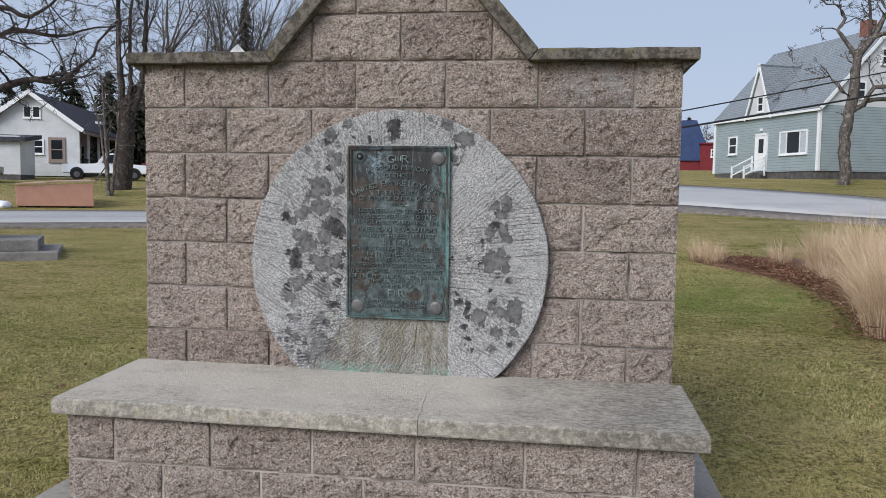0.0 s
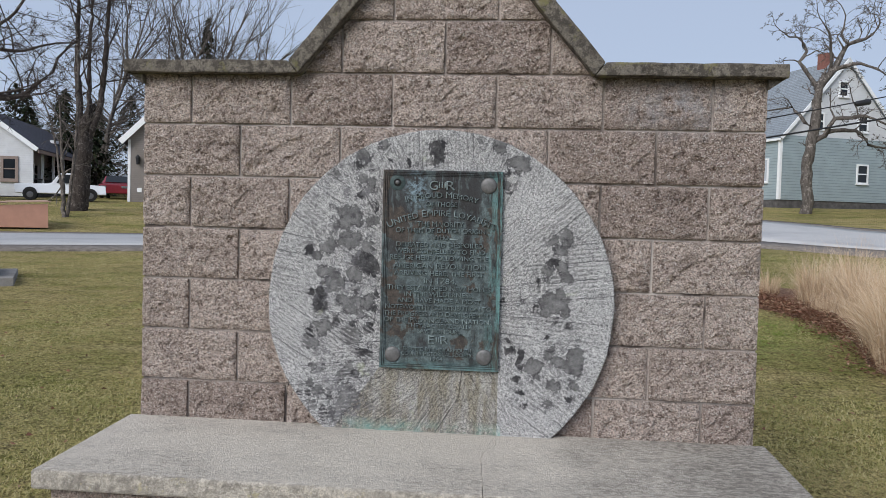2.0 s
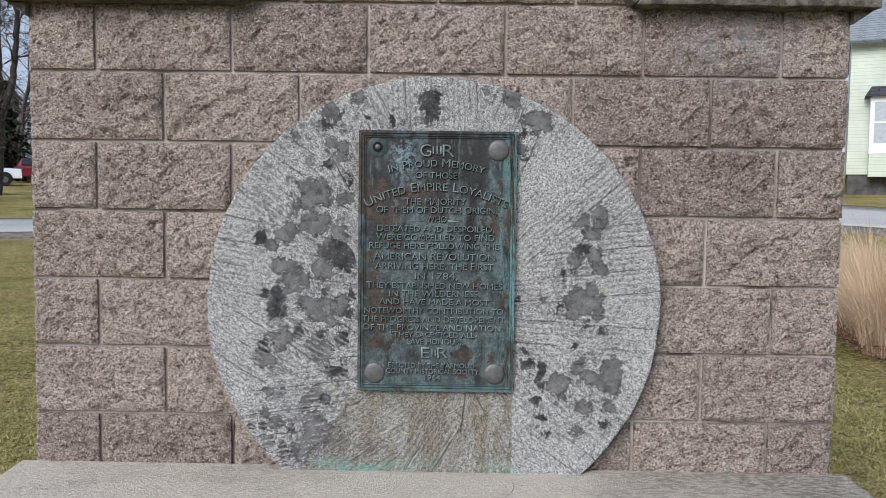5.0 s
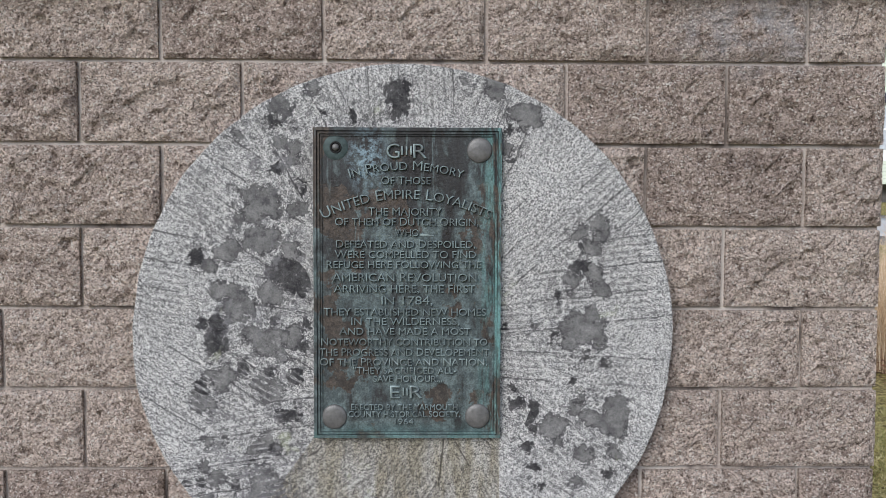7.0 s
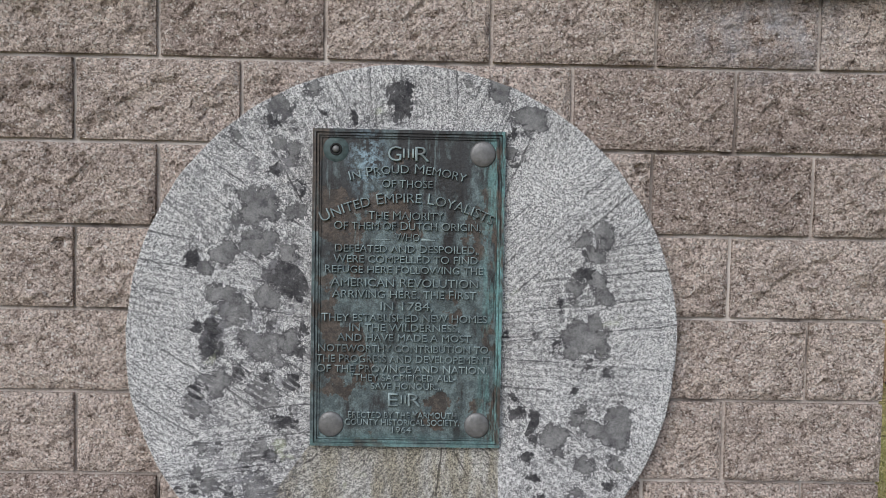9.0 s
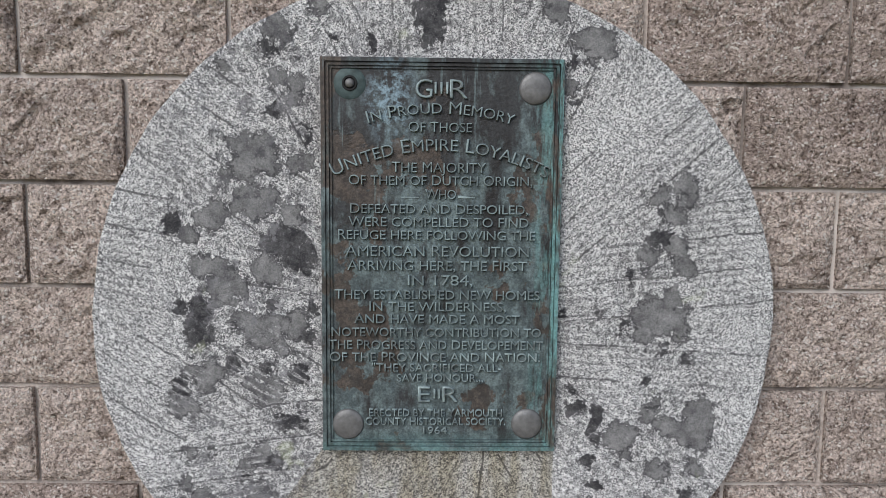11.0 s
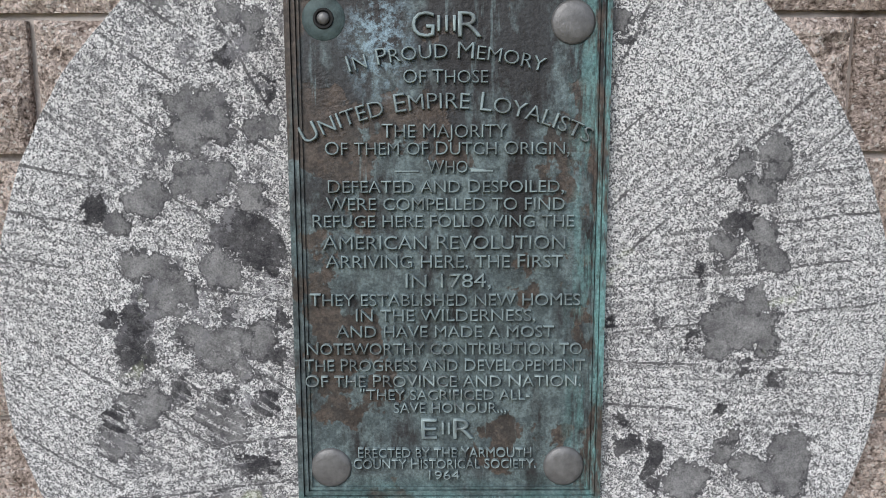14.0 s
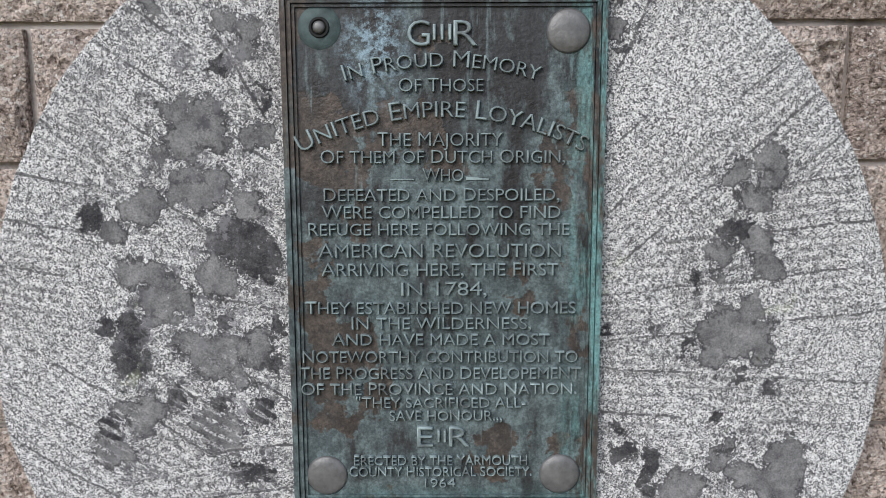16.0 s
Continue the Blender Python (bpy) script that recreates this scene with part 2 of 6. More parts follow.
def granite_material():
    """Pale granite with radial tool furrows and lichen patches."""
    m = Nodes("dressed_granite")
    p = m.place()

    def warp(scale, amount):
        n = m.node("ShaderNodeTexNoise")
        n.inputs["Scale"].default_value, n.inputs["Detail"].default_value = scale, 3
        m.put(n.inputs["Vector"], p)
        return m.vec("MULTIPLY", m.vec("SUBTRACT", n.outputs["Color"], (0.5, 0.5, 0.5)), (amount, 0.0, amount))

    crystal = m.cells(500, m.vec("ADD", p, warp(420, 0.004)))
    grain = m.ramp(m.math("ADD", m.math("MULTIPLY", m.noise(480, 3, 0.8), 0.9), m.math("MULTIPLY", crystal, 0.55)), 0.40, 1.06)
    soft = m.noise(120, 4, 0.75)
    c = m.mix(m.ramp(grain, 0.28, 0.76), (0.27, 0.267, 0.266), (0.76, 0.75, 0.735))
    c = m.mix(m.math("MULTIPLY", m.ramp(grain, 0.34, 0.24), 0.88), c, (0.060, 0.058, 0.061))
    c = m.mix(m.math("MULTIPLY", m.ramp(m.noise(190, 3, 0.7), 0.40, 0.36), 0.7), c, (0.09, 0.087, 0.09))
    c = m.mix(m.math("MULTIPLY", m.ramp(soft, 0.45, 0.37), 0.55), c, (0.10, 0.098, 0.103))
    c = m.mix(m.math("MULTIPLY", m.ramp(m.noise(5, 4), 0.45, 0.7), 0.4), c, m.mix(1.0, c, (0.72, 0.70, 0.69), "MULTIPLY"))
    # furrows: straight lines within each sector of the stone, and a few deeper master lines
    x, z = m.axis("X"), m.math("SUBTRACT", m.axis("Z"), 1.10)
    ang = m.math("ARCTAN2", z, x)
    sector = m.math("FLOOR", m.math("DIVIDE", ang, math.pi / 7))
    lean = m.math("MULTIPLY_ADD", sector, math.pi / 7, math.pi / 14 + 0.06)
    lean = m.math("MULTIPLY_ADD", m.math("LESS_THAN", ang, -1.2), -0.60, lean)
    lean = m.math("MULTIPLY", lean, m.math("MULTIPLY_ADD", m.math("LESS_THAN", m.math("ABSOLUTE", ang), math.pi / 7), -0.62, 1.0))
    lean = m.math("MULTIPLY_ADD", m.math("LESS_THAN", ang, -6 * math.pi / 7), -0.24, lean)
    across = m.math("SUBTRACT", m.math("MULTIPLY", z, m.math("COSINE", lean)), m.math("MULTIPLY", x, m.math("SINE", lean)))
    across = m.math("ADD", across, m.math("MULTIPLY", m.noise(9, 4), 0.016))
    across = m.math("ADD", across, m.math("MULTIPLY", m.noise(48, 3), 0.007))
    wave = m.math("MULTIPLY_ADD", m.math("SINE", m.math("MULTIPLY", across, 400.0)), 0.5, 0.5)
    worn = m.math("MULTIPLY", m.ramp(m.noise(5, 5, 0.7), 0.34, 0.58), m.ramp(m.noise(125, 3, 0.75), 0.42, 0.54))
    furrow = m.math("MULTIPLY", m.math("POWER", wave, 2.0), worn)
    # grooves are darkened in the colour as well as sunk in the relief
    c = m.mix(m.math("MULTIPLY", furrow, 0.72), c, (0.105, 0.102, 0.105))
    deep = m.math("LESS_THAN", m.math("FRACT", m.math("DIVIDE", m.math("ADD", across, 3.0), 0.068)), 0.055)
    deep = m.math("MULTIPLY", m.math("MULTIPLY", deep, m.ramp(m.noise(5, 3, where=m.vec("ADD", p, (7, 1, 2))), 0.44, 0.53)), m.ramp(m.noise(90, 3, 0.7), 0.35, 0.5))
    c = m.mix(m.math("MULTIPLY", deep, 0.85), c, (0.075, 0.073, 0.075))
    furrow = m.math("ADD", furrow, deep)
    # yellowish panel under the plaque
    left = m.math("GREATER_THAN", x, m.math("MULTIPLY_ADD", z, 0.72, -0.04))
    panel = m.math("MULTIPLY", m.math("MULTIPLY", left, m.math("LESS_THAN", x, 0.236)), m.math("LESS_THAN", z, -0.24))
    c = m.mix(m.math("MULTIPLY", panel, m.ramp(m.noise(12, 5, 0.65, stretch=(3, 1, 0.6)), 0.20, 0.60)), c, m.mix(1.0, c, (0.60, 0.555, 0.45), "MULTIPLY"))
    # lichen
    q = m.vec("ADD", m.vec("ADD", p, warp(30, 0.050)), warp(130, 0.034))
    q = m.vec("MULTIPLY", q, (1, 0, 1))

    def reach(spots, best=None):
        """How far a place lies inside the nearest of the spots, in metres."""
        for cx, cz, r in spots:
            f = m.math("SUBTRACT", 1.10 * r + 0.001, m.vec("DISTANCE", q, (cx, 0, cz), value=True))
            best = f if best is None else m.math("MAXIMUM", best, f)
        return best

    pale = reach(GREY_EAST, reach(GREY_TOP, reach(GREY_WEST)))
    black = reach(DARK_EAST, reach(DARK_WEST))
    low = m.math("MULTIPLY", m.ramp(m.axis("Z"), 1.12, 1.0), m.math("LESS_THAN", x, 0.0))
    bare = m.math("MULTIPLY", low, m.math("MULTIPLY", m.ramp(wave, 0.50, 0.80), m.ramp(m.noise(14, 3), 0.44, 0.54)))
    keep = m.math("MULTIPLY_ADD", bare, -0.9, 1.0)
    crumb = m.noise(85, 5, 0.8)
    in_pale = m.math("MULTIPLY", m.math("MULTIPLY", m.ramp(pale, -0.0015, 0.0015), m.ramp(crumb, 0.28, 0.36)), keep)
    rim = m.math("MULTIPLY", m.ramp(pale, 0.0075, 0.0025), m.ramp(m.noise(20, 3), 0.30, 0.52))
    in_black = m.math("MULTIPLY", m.math("MULTIPLY", m.ramp(black, -0.0015, 0.0015), m.ramp(crumb, 0.30, 0.39)), keep)
    # crumbs of black lichen strewn round the patches
    halo = m.math("MULTIPLY", m.ramp(m.math("MAXIMUM", pale, black), -0.045, 0.0), m.ramp(m.noise(62, 5, 0.8, where=m.vec("ADD", p, (3, 9, 4))), 0.535, 0.565))
    skin = m.mix(m.ramp(m.noise(19, 6, 0.7), 0.38, 0.62), (0.092, 0.090, 0.093), (0.240, 0.236, 0.234))
    speck = m.ramp(m.noise(430, 3, 0.75, where=m.vec("ADD", p, (1, 1, 1))), 0.30, 0.70)
    skin = m.mix(m.ramp(speck, 0.0, 1.0), m.mix(1.0, skin, (0.58, 0.58, 0.58), "MULTIPLY"), m.mix(1.0, skin, (1.35, 1.35, 1.35), "MULTIPLY"))
    skin = m.mix(m.math("MULTIPLY", rim, 0.95), skin, (0.040, 0.039, 0.042))
    coal = m.mix(m.ramp(m.noise(30, 5, 0.75), 0.42, 0.62), (0.022, 0.021, 0.024), (0.080, 0.078, 0.080))
    coal = m.mix(m.ramp(speck, 0.0, 1.0), m.mix(1.0, coal, (0.6, 0.6, 0.6), "MULTIPLY"), m.mix(1.0, coal, (1.5, 1.5, 1.5), "MULTIPLY"))
    c = m.mix(m.math("MULTIPLY", halo, 0.85), c, (0.055, 0.054, 0.058))
    c = m.mix(m.math("MULTIPLY", in_pale, 0.95), c, skin)
    c = m.mix(m.math("MULTIPLY", in_black, 0.95), c, coal)
    cover = m.math("MAXIMUM", in_pale, in_black)
    west = m.math("MULTIPLY", m.ramp(m.axis("X"), 0.02, -0.30), m.ramp(m.axis("X"), -0.56, -0.44))
    dust = m.math("MULTIPLY", m.ramp(m.noise(28, 6, 0.8), 0.54, 0.585), west)
    c = m.mix(m.math("MULTIPLY", dust, 0.75), c, m.mix(m.ramp(m.noise(33, 3), 0.4, 0.6), (0.06, 0.059, 0.064), (0.20, 0.195, 0.205)))
    green = m.math("MULTIPLY", m.ramp(m.noise(8, 4, 0.6, where=m.vec("ADD", p, (2, 5, 7))), 0.66, 0.72), 0.35)
    c = m.mix(green, c, (0.36, 0.40, 0.22))
    # copper wash along the foot
    foot = m.ramp(m.axis("Z"), 0.66, 0.605)
    wash = m.math("MULTIPLY", m.math("MULTIPLY", foot, m.ramp(m.noise(14, 4, 0.6), 0.38, 0.6)), m.math("MULTIPLY", m.math("LESS_THAN", x, 0.25), m.math("GREATER_THAN", x, -0.36)))
    c = m.mix(m.math("MULTIPLY", wash, 0.75), c, (0.22, 0.42, 0.37))
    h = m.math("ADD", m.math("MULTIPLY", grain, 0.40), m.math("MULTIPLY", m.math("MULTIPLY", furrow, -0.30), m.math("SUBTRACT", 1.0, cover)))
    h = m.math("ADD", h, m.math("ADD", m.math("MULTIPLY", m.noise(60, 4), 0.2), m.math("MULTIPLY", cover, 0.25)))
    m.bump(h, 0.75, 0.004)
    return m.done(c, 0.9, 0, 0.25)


def bronze_material():
    m = Nodes("weathered_bronze")
    p = m.place()
    streak = m.noise(8, 6, 0.7, stretch=(2.4, 1, 0.8), warp=0.3)
    blot = m.noise(9.5, 5, 0.62, where=m.vec("ADD", p, (1.3, 0, 2.1)), stretch=(1, 1, 0.9))
    low = m.ramp(m.axis("Z"), 1.60, 1.30)
    c = m.mix(m.ramp(streak, 0.40, 0.60), (0.017, 0.015, 0.015), (0.036, 0.038, 0.040))
    film = m.math("ADD", m.noise(10, 6, 0.68, stretch=(1.7, 1, 0.7), where=m.vec("ADD", p, (5, 2, 4))), m.math("MULTIPLY", low, 0.15))
    c = m.mix(m.math("MULTIPLY", m.ramp(film, 0.55, 0.68), 0.80), c, m.mix(m.ramp(m.noise(45, 5, 0.7), 0.42, 0.58), (0.075, 0.100, 0.104), (0.150, 0.195, 0.198)))
    flank = m.ramp(m.math("ABSOLUTE", m.math("SUBTRACT", m.axis("X"), 0.008)), 0.10, 0.19)
    brown = m.ramp(m.math("MULTIPLY_ADD", flank, 0.075, blot), 0.575, 0.592)
    c = m.mix(m.math("MULTIPLY", brown, 0.92), c, m.mix(m.ramp(m.noise(60, 4), 0.4, 0.6), (0.038, 0.029, 0.024), (0.080, 0.060, 0.048)))
    drip = m.math("MULTIPLY", m.ramp(m.noise(26, 4, 0.6, stretch=(2.2, 1, 0.22), where=m.vec("ADD", p, (8, 1, 6))), 0.62, 0.68), 0.45)
    c = m.mix(drip, c, (0.15, 0.20, 0.205))
    side = m.math("MULTIPLY", m.ramp(m.axis("X"), 0.17, 0.225), m.ramp(m.noise(24, 5, 0.75, stretch=(2, 1, 0.35)), 0.46, 0.60))
    c = m.mix(m.math("MULTIPLY", side, 0.8), c, (0.16, 0.33, 0.325))
    edge = m.math("MULTIPLY", m.ramp(m.axis("X"), -0.19, -0.222), m.ramp(m.noise(22, 5, 0.7, stretch=(2, 1, 0.3), where=m.vec("ADD", p, (3, 3, 3))), 0.50, 0.62))
    c = m.mix(m.math("MULTIPLY", edge, 0.6), c, (0.10, 0.17, 0.17))
    foot = m.math("MULTIPLY", m.ramp(m.axis("Z"), 0.895, 0.856), m.ramp(m.noise(18, 4, 0.7), 0.35, 0.6))
    c = m.mix(m.math("MULTIPLY", foot, 0.75), c, (0.12, 0.225, 0.22))
    spot = m.vec("DISTANCE", m.vec("MULTIPLY", p, (1, 0, 0.62)), (-0.088, 0, 0.949), value=True)
    salt = m.math("MULTIPLY", m.ramp(spot, 0.06, 0.02), m.ramp(m.noise(75, 5, 0.75), 0.46, 0.58))
    c = m.mix(m.math("MULTIPLY", salt, 0.85), c, (0.22, 0.31, 0.36))
    c = m.mix(m.ramp(m.noise(260, 3, 0.7), 0.38, 0.62), m.mix(1.0, c, (0.62, 0.62, 0.62), "MULTIPLY"), m.mix(1.0, c, (1.15, 1.15, 1.15), "MULTIPLY"))
    m.bump(m.math("ADD", m.noise(160, 4), m.math("ADD", m.noise(40, 3), m.math("MULTIPLY", brown, -0.3))), 0.35, 0.0025)
    return m.done(c, m.ramp(streak, -0.1, 1.0), 0.25, 0.5)


def letter_material():
    m = Nodes("bronze_letter")
    c = m.mix(m.ramp(m.noise(34, 5, 0.65), 0.36, 0.60), (0.075, 0.086, 0.088), (0.180, 0.228, 0.232))
    c = m.mix(m.math("MULTIPLY", m.ramp(m.noise(9.5, 5, 0.62, where=m.vec("ADD", m.place(), (1.3, 0, 2.1))), 0.545, 0.60), 0.5), c, (0.062, 0.050, 0.043))
    # bevel highlights along the arrises, painted pale into the colour
    edge = m.ramp(m.node("ShaderNodeNewGeometry").outputs["Pointiness"], 0.51, 0.60)
    c = m.mix(m.math("MULTIPLY", edge, m.ramp(m.noise(50, 4), 0.30, 0.60)), c, (0.27, 0.335, 0.335))
    m.bump(m.noise(300, 3), 0.3, 0.001)
    return m.done(c, 0.45, 0.25, 0.5)


LUSH = (2.75, 6.2, 0.25)           # where the lawn is greenest, along the flower bed


def lawn_material():
    m = Nodes("winter_lawn")
    big = m.noise(0.22, 5, 0.6)
    mid = m.noise(1.3, 6, 0.7)
    fine = m.noise(46, 4, 0.75, stretch=(1, 0.7, 1))
    tuft = m.noise(14, 5, 0.75)
    c = m.mix(m.ramp(mid, 0.45, 0.66), (0.335, 0.275, 0.125), (0.17, 0.18, 0.048))
    band = m.noise(0.8, 6, 0.7, stretch=(0.45, 1.7, 1), where=m.vec("ADD", m.place(), (9, 4, 0)))
    c = m.mix(m.math("MULTIPLY", m.ramp(band, 0.46, 0.60), 0.7), c, (0.40, 0.33, 0.17))
    c = m.mix(m.math("MULTIPLY", m.ramp(big, 0.48, 0.64), 0.4), c, (0.125, 0.15, 0.042))
    lush = m.ramp(m.vec("DISTANCE", m.place(), LUSH, value=True), 2.3, 0.7)
    c = m.mix(m.math("MULTIPLY", lush, m.math("MULTIPLY", m.ramp(tuft, 0.35, 0.6), 0.7)), c, (0.14, 0.20, 0.045))
    # shade in the gaps between tufts and blades, painted where the bump dips
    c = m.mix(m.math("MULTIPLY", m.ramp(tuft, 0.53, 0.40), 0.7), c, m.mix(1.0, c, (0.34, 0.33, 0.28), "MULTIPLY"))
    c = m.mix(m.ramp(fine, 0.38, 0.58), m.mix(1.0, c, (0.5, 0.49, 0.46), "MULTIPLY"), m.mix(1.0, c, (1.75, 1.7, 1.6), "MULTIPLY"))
    c = m.mix(m.math("MULTIPLY", m.ramp(m.noise(5, 6, 0.75), 0.60, 0.66), 0.65), c, (0.095, 0.07, 0.045))
    m.bump(m.math("ADD", fine, m.math("MULTIPLY", tuft, 2.0)), 1.0, 0.04)
    return m.done(c, 1.0, 0, 0.08)


def blade_material(name, a, b, c3, lush=None):
    m = Nodes(name)
    r = m.node("ShaderNodeNewGeometry").outputs["Random Per Island"]
    c = m.mix(m.ramp(r, 0.38, 0.70), a, b)
    c = m.mix(m.math("GREATER_THAN", r, 0.82), c, c3)
    c = m.mix(m.math("MULTIPLY", m.ramp(m.noise(1.6, 4), 0.44, 0.64), 0.45), c, b)
    if lush:
        near = m.ramp(m.vec("DISTANCE", m.place(), LUSH, value=True), 2.3, 0.7)
        c = m.mix(m.math("MULTIPLY", near, m.ramp(m.noise(2.5, 4), 0.40, 0.60)), c, lush)
    return m.done(c, 0.9, 0, 0.15)


def siding_material(name, colour, pitch=0.115, line=0.42):
    m = Nodes(name)
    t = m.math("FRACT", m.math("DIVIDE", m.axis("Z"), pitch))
    # shade under each board's lap, drawn as a dark line in the colour
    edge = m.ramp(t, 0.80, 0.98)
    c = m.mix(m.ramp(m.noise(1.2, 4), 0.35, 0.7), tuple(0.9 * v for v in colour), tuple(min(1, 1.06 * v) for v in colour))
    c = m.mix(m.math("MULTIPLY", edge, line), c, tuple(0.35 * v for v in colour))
    m.bump(t, 0.6, 0.02)
    return m.done(c, 0.6, 0, 0.3)


def shingle_material(name, a, b):
    m = Nodes(name)
    n = m.node("ShaderNodeTexBrick")
    n.inputs["Color1"].default_value, n.inputs["Color2"].default_value = (*a, 1), (*b, 1)
    n.inputs["Mortar"].default_value = (*[0.45 * v for v in a], 1)
    n.inputs["Scale"].default_value, n.inputs["Mortar Size"].default_value = 1.0, 0.012
    n.inputs["Brick Width"].default_value, n.inputs["Row Height"].default_value = 0.26, 0.115
    along = m.node("ShaderNodeCombineXYZ")
    m.put(along.inputs[0], m.axis("Y"))
    m.put(along.inputs[1], m.axis("Z"))
    m.put(n.inputs["Vector"], along.outputs[0])
    c = m.mix(m.math("MULTIPLY", m.ramp(m.noise(0.8, 5), 0.4, 0.7), 0.4), n.outputs["Color"], tuple(0.6 * v for v in a))
    return m.done(c, 0.9, 0, 0.2)


def asphalt_material():
    m = Nodes("worn_asphalt")
    c = m.mix(m.ramp(m.noise(40, 5, 0.7), 0.3, 0.7), (0.36, 0.355, 0.352), (0.50, 0.492, 0.486))
    c = m.mix(m.math("MULTIPLY", m.ramp(m.noise(0.7, 5, 0.6), 0.5, 0.7), 0.4), c, (0.25, 0.25, 0.265))
    m.bump(m.noise(90, 3), 0.4, 0.01)
    return m.done(c, 0.85, 0, 0.3)


def bark_material(name, a, b):
    m = Nodes(name)
    c = m.mix(m.ramp(m.noise(14, 5, 0.7, stretch=(1, 1, 0.25)), 0.35, 0.65), a, b)
    c = m.mix(m.math("MULTIPLY", m.ramp(m.noise(7, 5, 0.75), 0.54, 0.62), 0.7), c, tuple(min(1, 1.9 * v + 0.04) for v in b))
    m.bump(m.noise(22, 4, 0.7, stretch=(1, 1, 0.3)), 0.7, 0.03)
    return m.done(c, 0.95, 0, 0.1)


def mulch_material():
    m = Nodes("mulch")
    c = m.mix(m.ramp(m.noise(26, 5, 0.75), 0.35, 0.65), (0.06, 0.035, 0.026), (0.30, 0.175, 0.12))
    m.bump(m.noise(30, 4), 1.0, 0.04)
    return m.done(c, 1.0, 0, 0.1)


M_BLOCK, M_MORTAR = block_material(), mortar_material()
M_CAP = concrete_material("weathered_coping", (0.215, 0.190, 0.158), (0.052, 0.045, 0.040), 0.8)
M_SLAB = concrete_material("bench_concrete", (0.60, 0.545, 0.470), (0.17, 0.152, 0.13), soiled=True)
M_BASE = concrete_material("base_concrete", (0.40, 0.37, 0.33), (0.14, 0.13, 0.115))
M_PLINTH = concrete_material("plinth_concrete", (0.27, 0.255, 0.24), (0.10, 0.094, 0.088))
M_GRANITE, M_BRONZE, M_LETTER = granite_material(), bronze_material(), letter_material()
M_STUD = plain("bronze_stud", (0.135, 0.132, 0.13), 0.5, 0.4, 60, 0.3, 0.25, 0.5)
M_HOLE = plain("dark_hole", (0.012, 0.012, 0.012), 0.8, 0, 80)
M_PATINA = plain("verdigris", (0.050, 0.072, 0.072), 0.6, 0.2, 70, 0.4, 0.3)
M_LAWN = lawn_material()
M_BLADE = blade_material("lawn_blade", (0.46, 0.395, 0.185), (0.195, 0.205, 0.058), (0.55, 0.485, 0.26), (0.17, 0.235, 0.05))
M_REED = blade_material("dry_reed", (0.66, 0.50, 0.34), (0.46, 0.32, 0.205), (0.78, 0.66, 0.50))
M_REED_FOOT = blade_material("dry_reed_foot", (0.17, 0.095, 0.06), (0.26, 0.16, 0.10), (0.36, 0.24, 0.15))
M_MULCH, M_ASPHALT = mulch_material(), asphalt_material()
M_LEAF = blade_material("dead_leaf", (0.25, 0.125, 0.08), (0.14, 0.07, 0.045), (0.40, 0.27, 0.18))
M_DIRT = plain("roadside_grit", (0.19, 0.165, 0.145), 1.0, 0, 6, 0.55, 0.8)
M_BARK = bark_material("grey_bark", (0.028, 0.023, 0.021), (0.075, 0.062, 0.056))
M_BARK_PALE = bark_material("pale_bark", (0.055, 0.047, 0.042), (0.15, 0.132, 0.118))
M_NEEDLE = blade_material("conifer_needle", (0.022, 0.032, 0.018), (0.045, 0.055, 0.030), (0.065, 0.06, 0.035))
M_WHITE = plain("white_paint", (0.78, 0.79, 0.80), 0.5, 0, 8, 0.06, 0.05)
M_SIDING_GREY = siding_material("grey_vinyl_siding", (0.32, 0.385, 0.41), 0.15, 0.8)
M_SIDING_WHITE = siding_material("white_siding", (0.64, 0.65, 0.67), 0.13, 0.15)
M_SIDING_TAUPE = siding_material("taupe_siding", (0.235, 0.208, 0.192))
M_ROOF_GREY = shingle_material("grey_shingle", (0.275, 0.305, 0.335), (0.225, 0.255, 0.285))
M_ROOF_DARK = shingle_material("dark_shingle", (0.085, 0.085, 0.105), (0.065, 0.064, 0.08))
M_STONE_FOOT = plain("foundation_stone", (0.10, 0.094, 0.092), 0.9, 0, 4, 0.5)
M_PANE = plain("window_glass", (0.016, 0.019, 0.023), 0.12, 0, 2, 0.1, 0, 0.35)
M_CURTAIN = plain("pale_curtain", (0.45, 0.48, 0.52), 0.9, 0, 9, 0.15)
M_BROWN = plain("brown_trim", (0.27, 0.21, 0.18), 0.7)
M_CRATE = plain("peach_painted_steel", (0.50, 0.27, 0.195), 0.65, 0, 3, 0.10, 0.1)
M_PLY = plain("plywood", (0.44, 0.29, 0.215), 0.8, 0, 5, 0.15)
M_CAR_WHITE = plain("white_car_paint", (0.74, 0.76, 0.80), 0.25, 0, 2, 0.03, 0, 0.6)
M_CAR_RED = plain("red_car_paint", (0.23, 0.025, 0.04), 0.25, 0, 2, 0.1, 0, 0.6)
M_CAR_BLACK = plain("black_car_paint", (0.03, 0.032, 0.036), 0.25, 0, 2, 0.1, 0, 0.6)
M_TYRE = plain("tyre_rubber", (0.02, 0.02, 0.02), 0.9)
M_RIM = plain("alloy_rim", (0.16, 0.16, 0.17), 0.4, 0.6)
M_BLACK = plain("black_metal", (0.02, 0.02, 0.022), 0.5)
M_WREATH = plain("wreath_green", (0.03, 0.05, 0.025), 0.9)
M_BLUE = plain("blue_sheet_wall", (0.035, 0.06, 0.15), 0.7, 0, 2, 0.2)
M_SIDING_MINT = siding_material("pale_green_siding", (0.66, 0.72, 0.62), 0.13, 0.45)
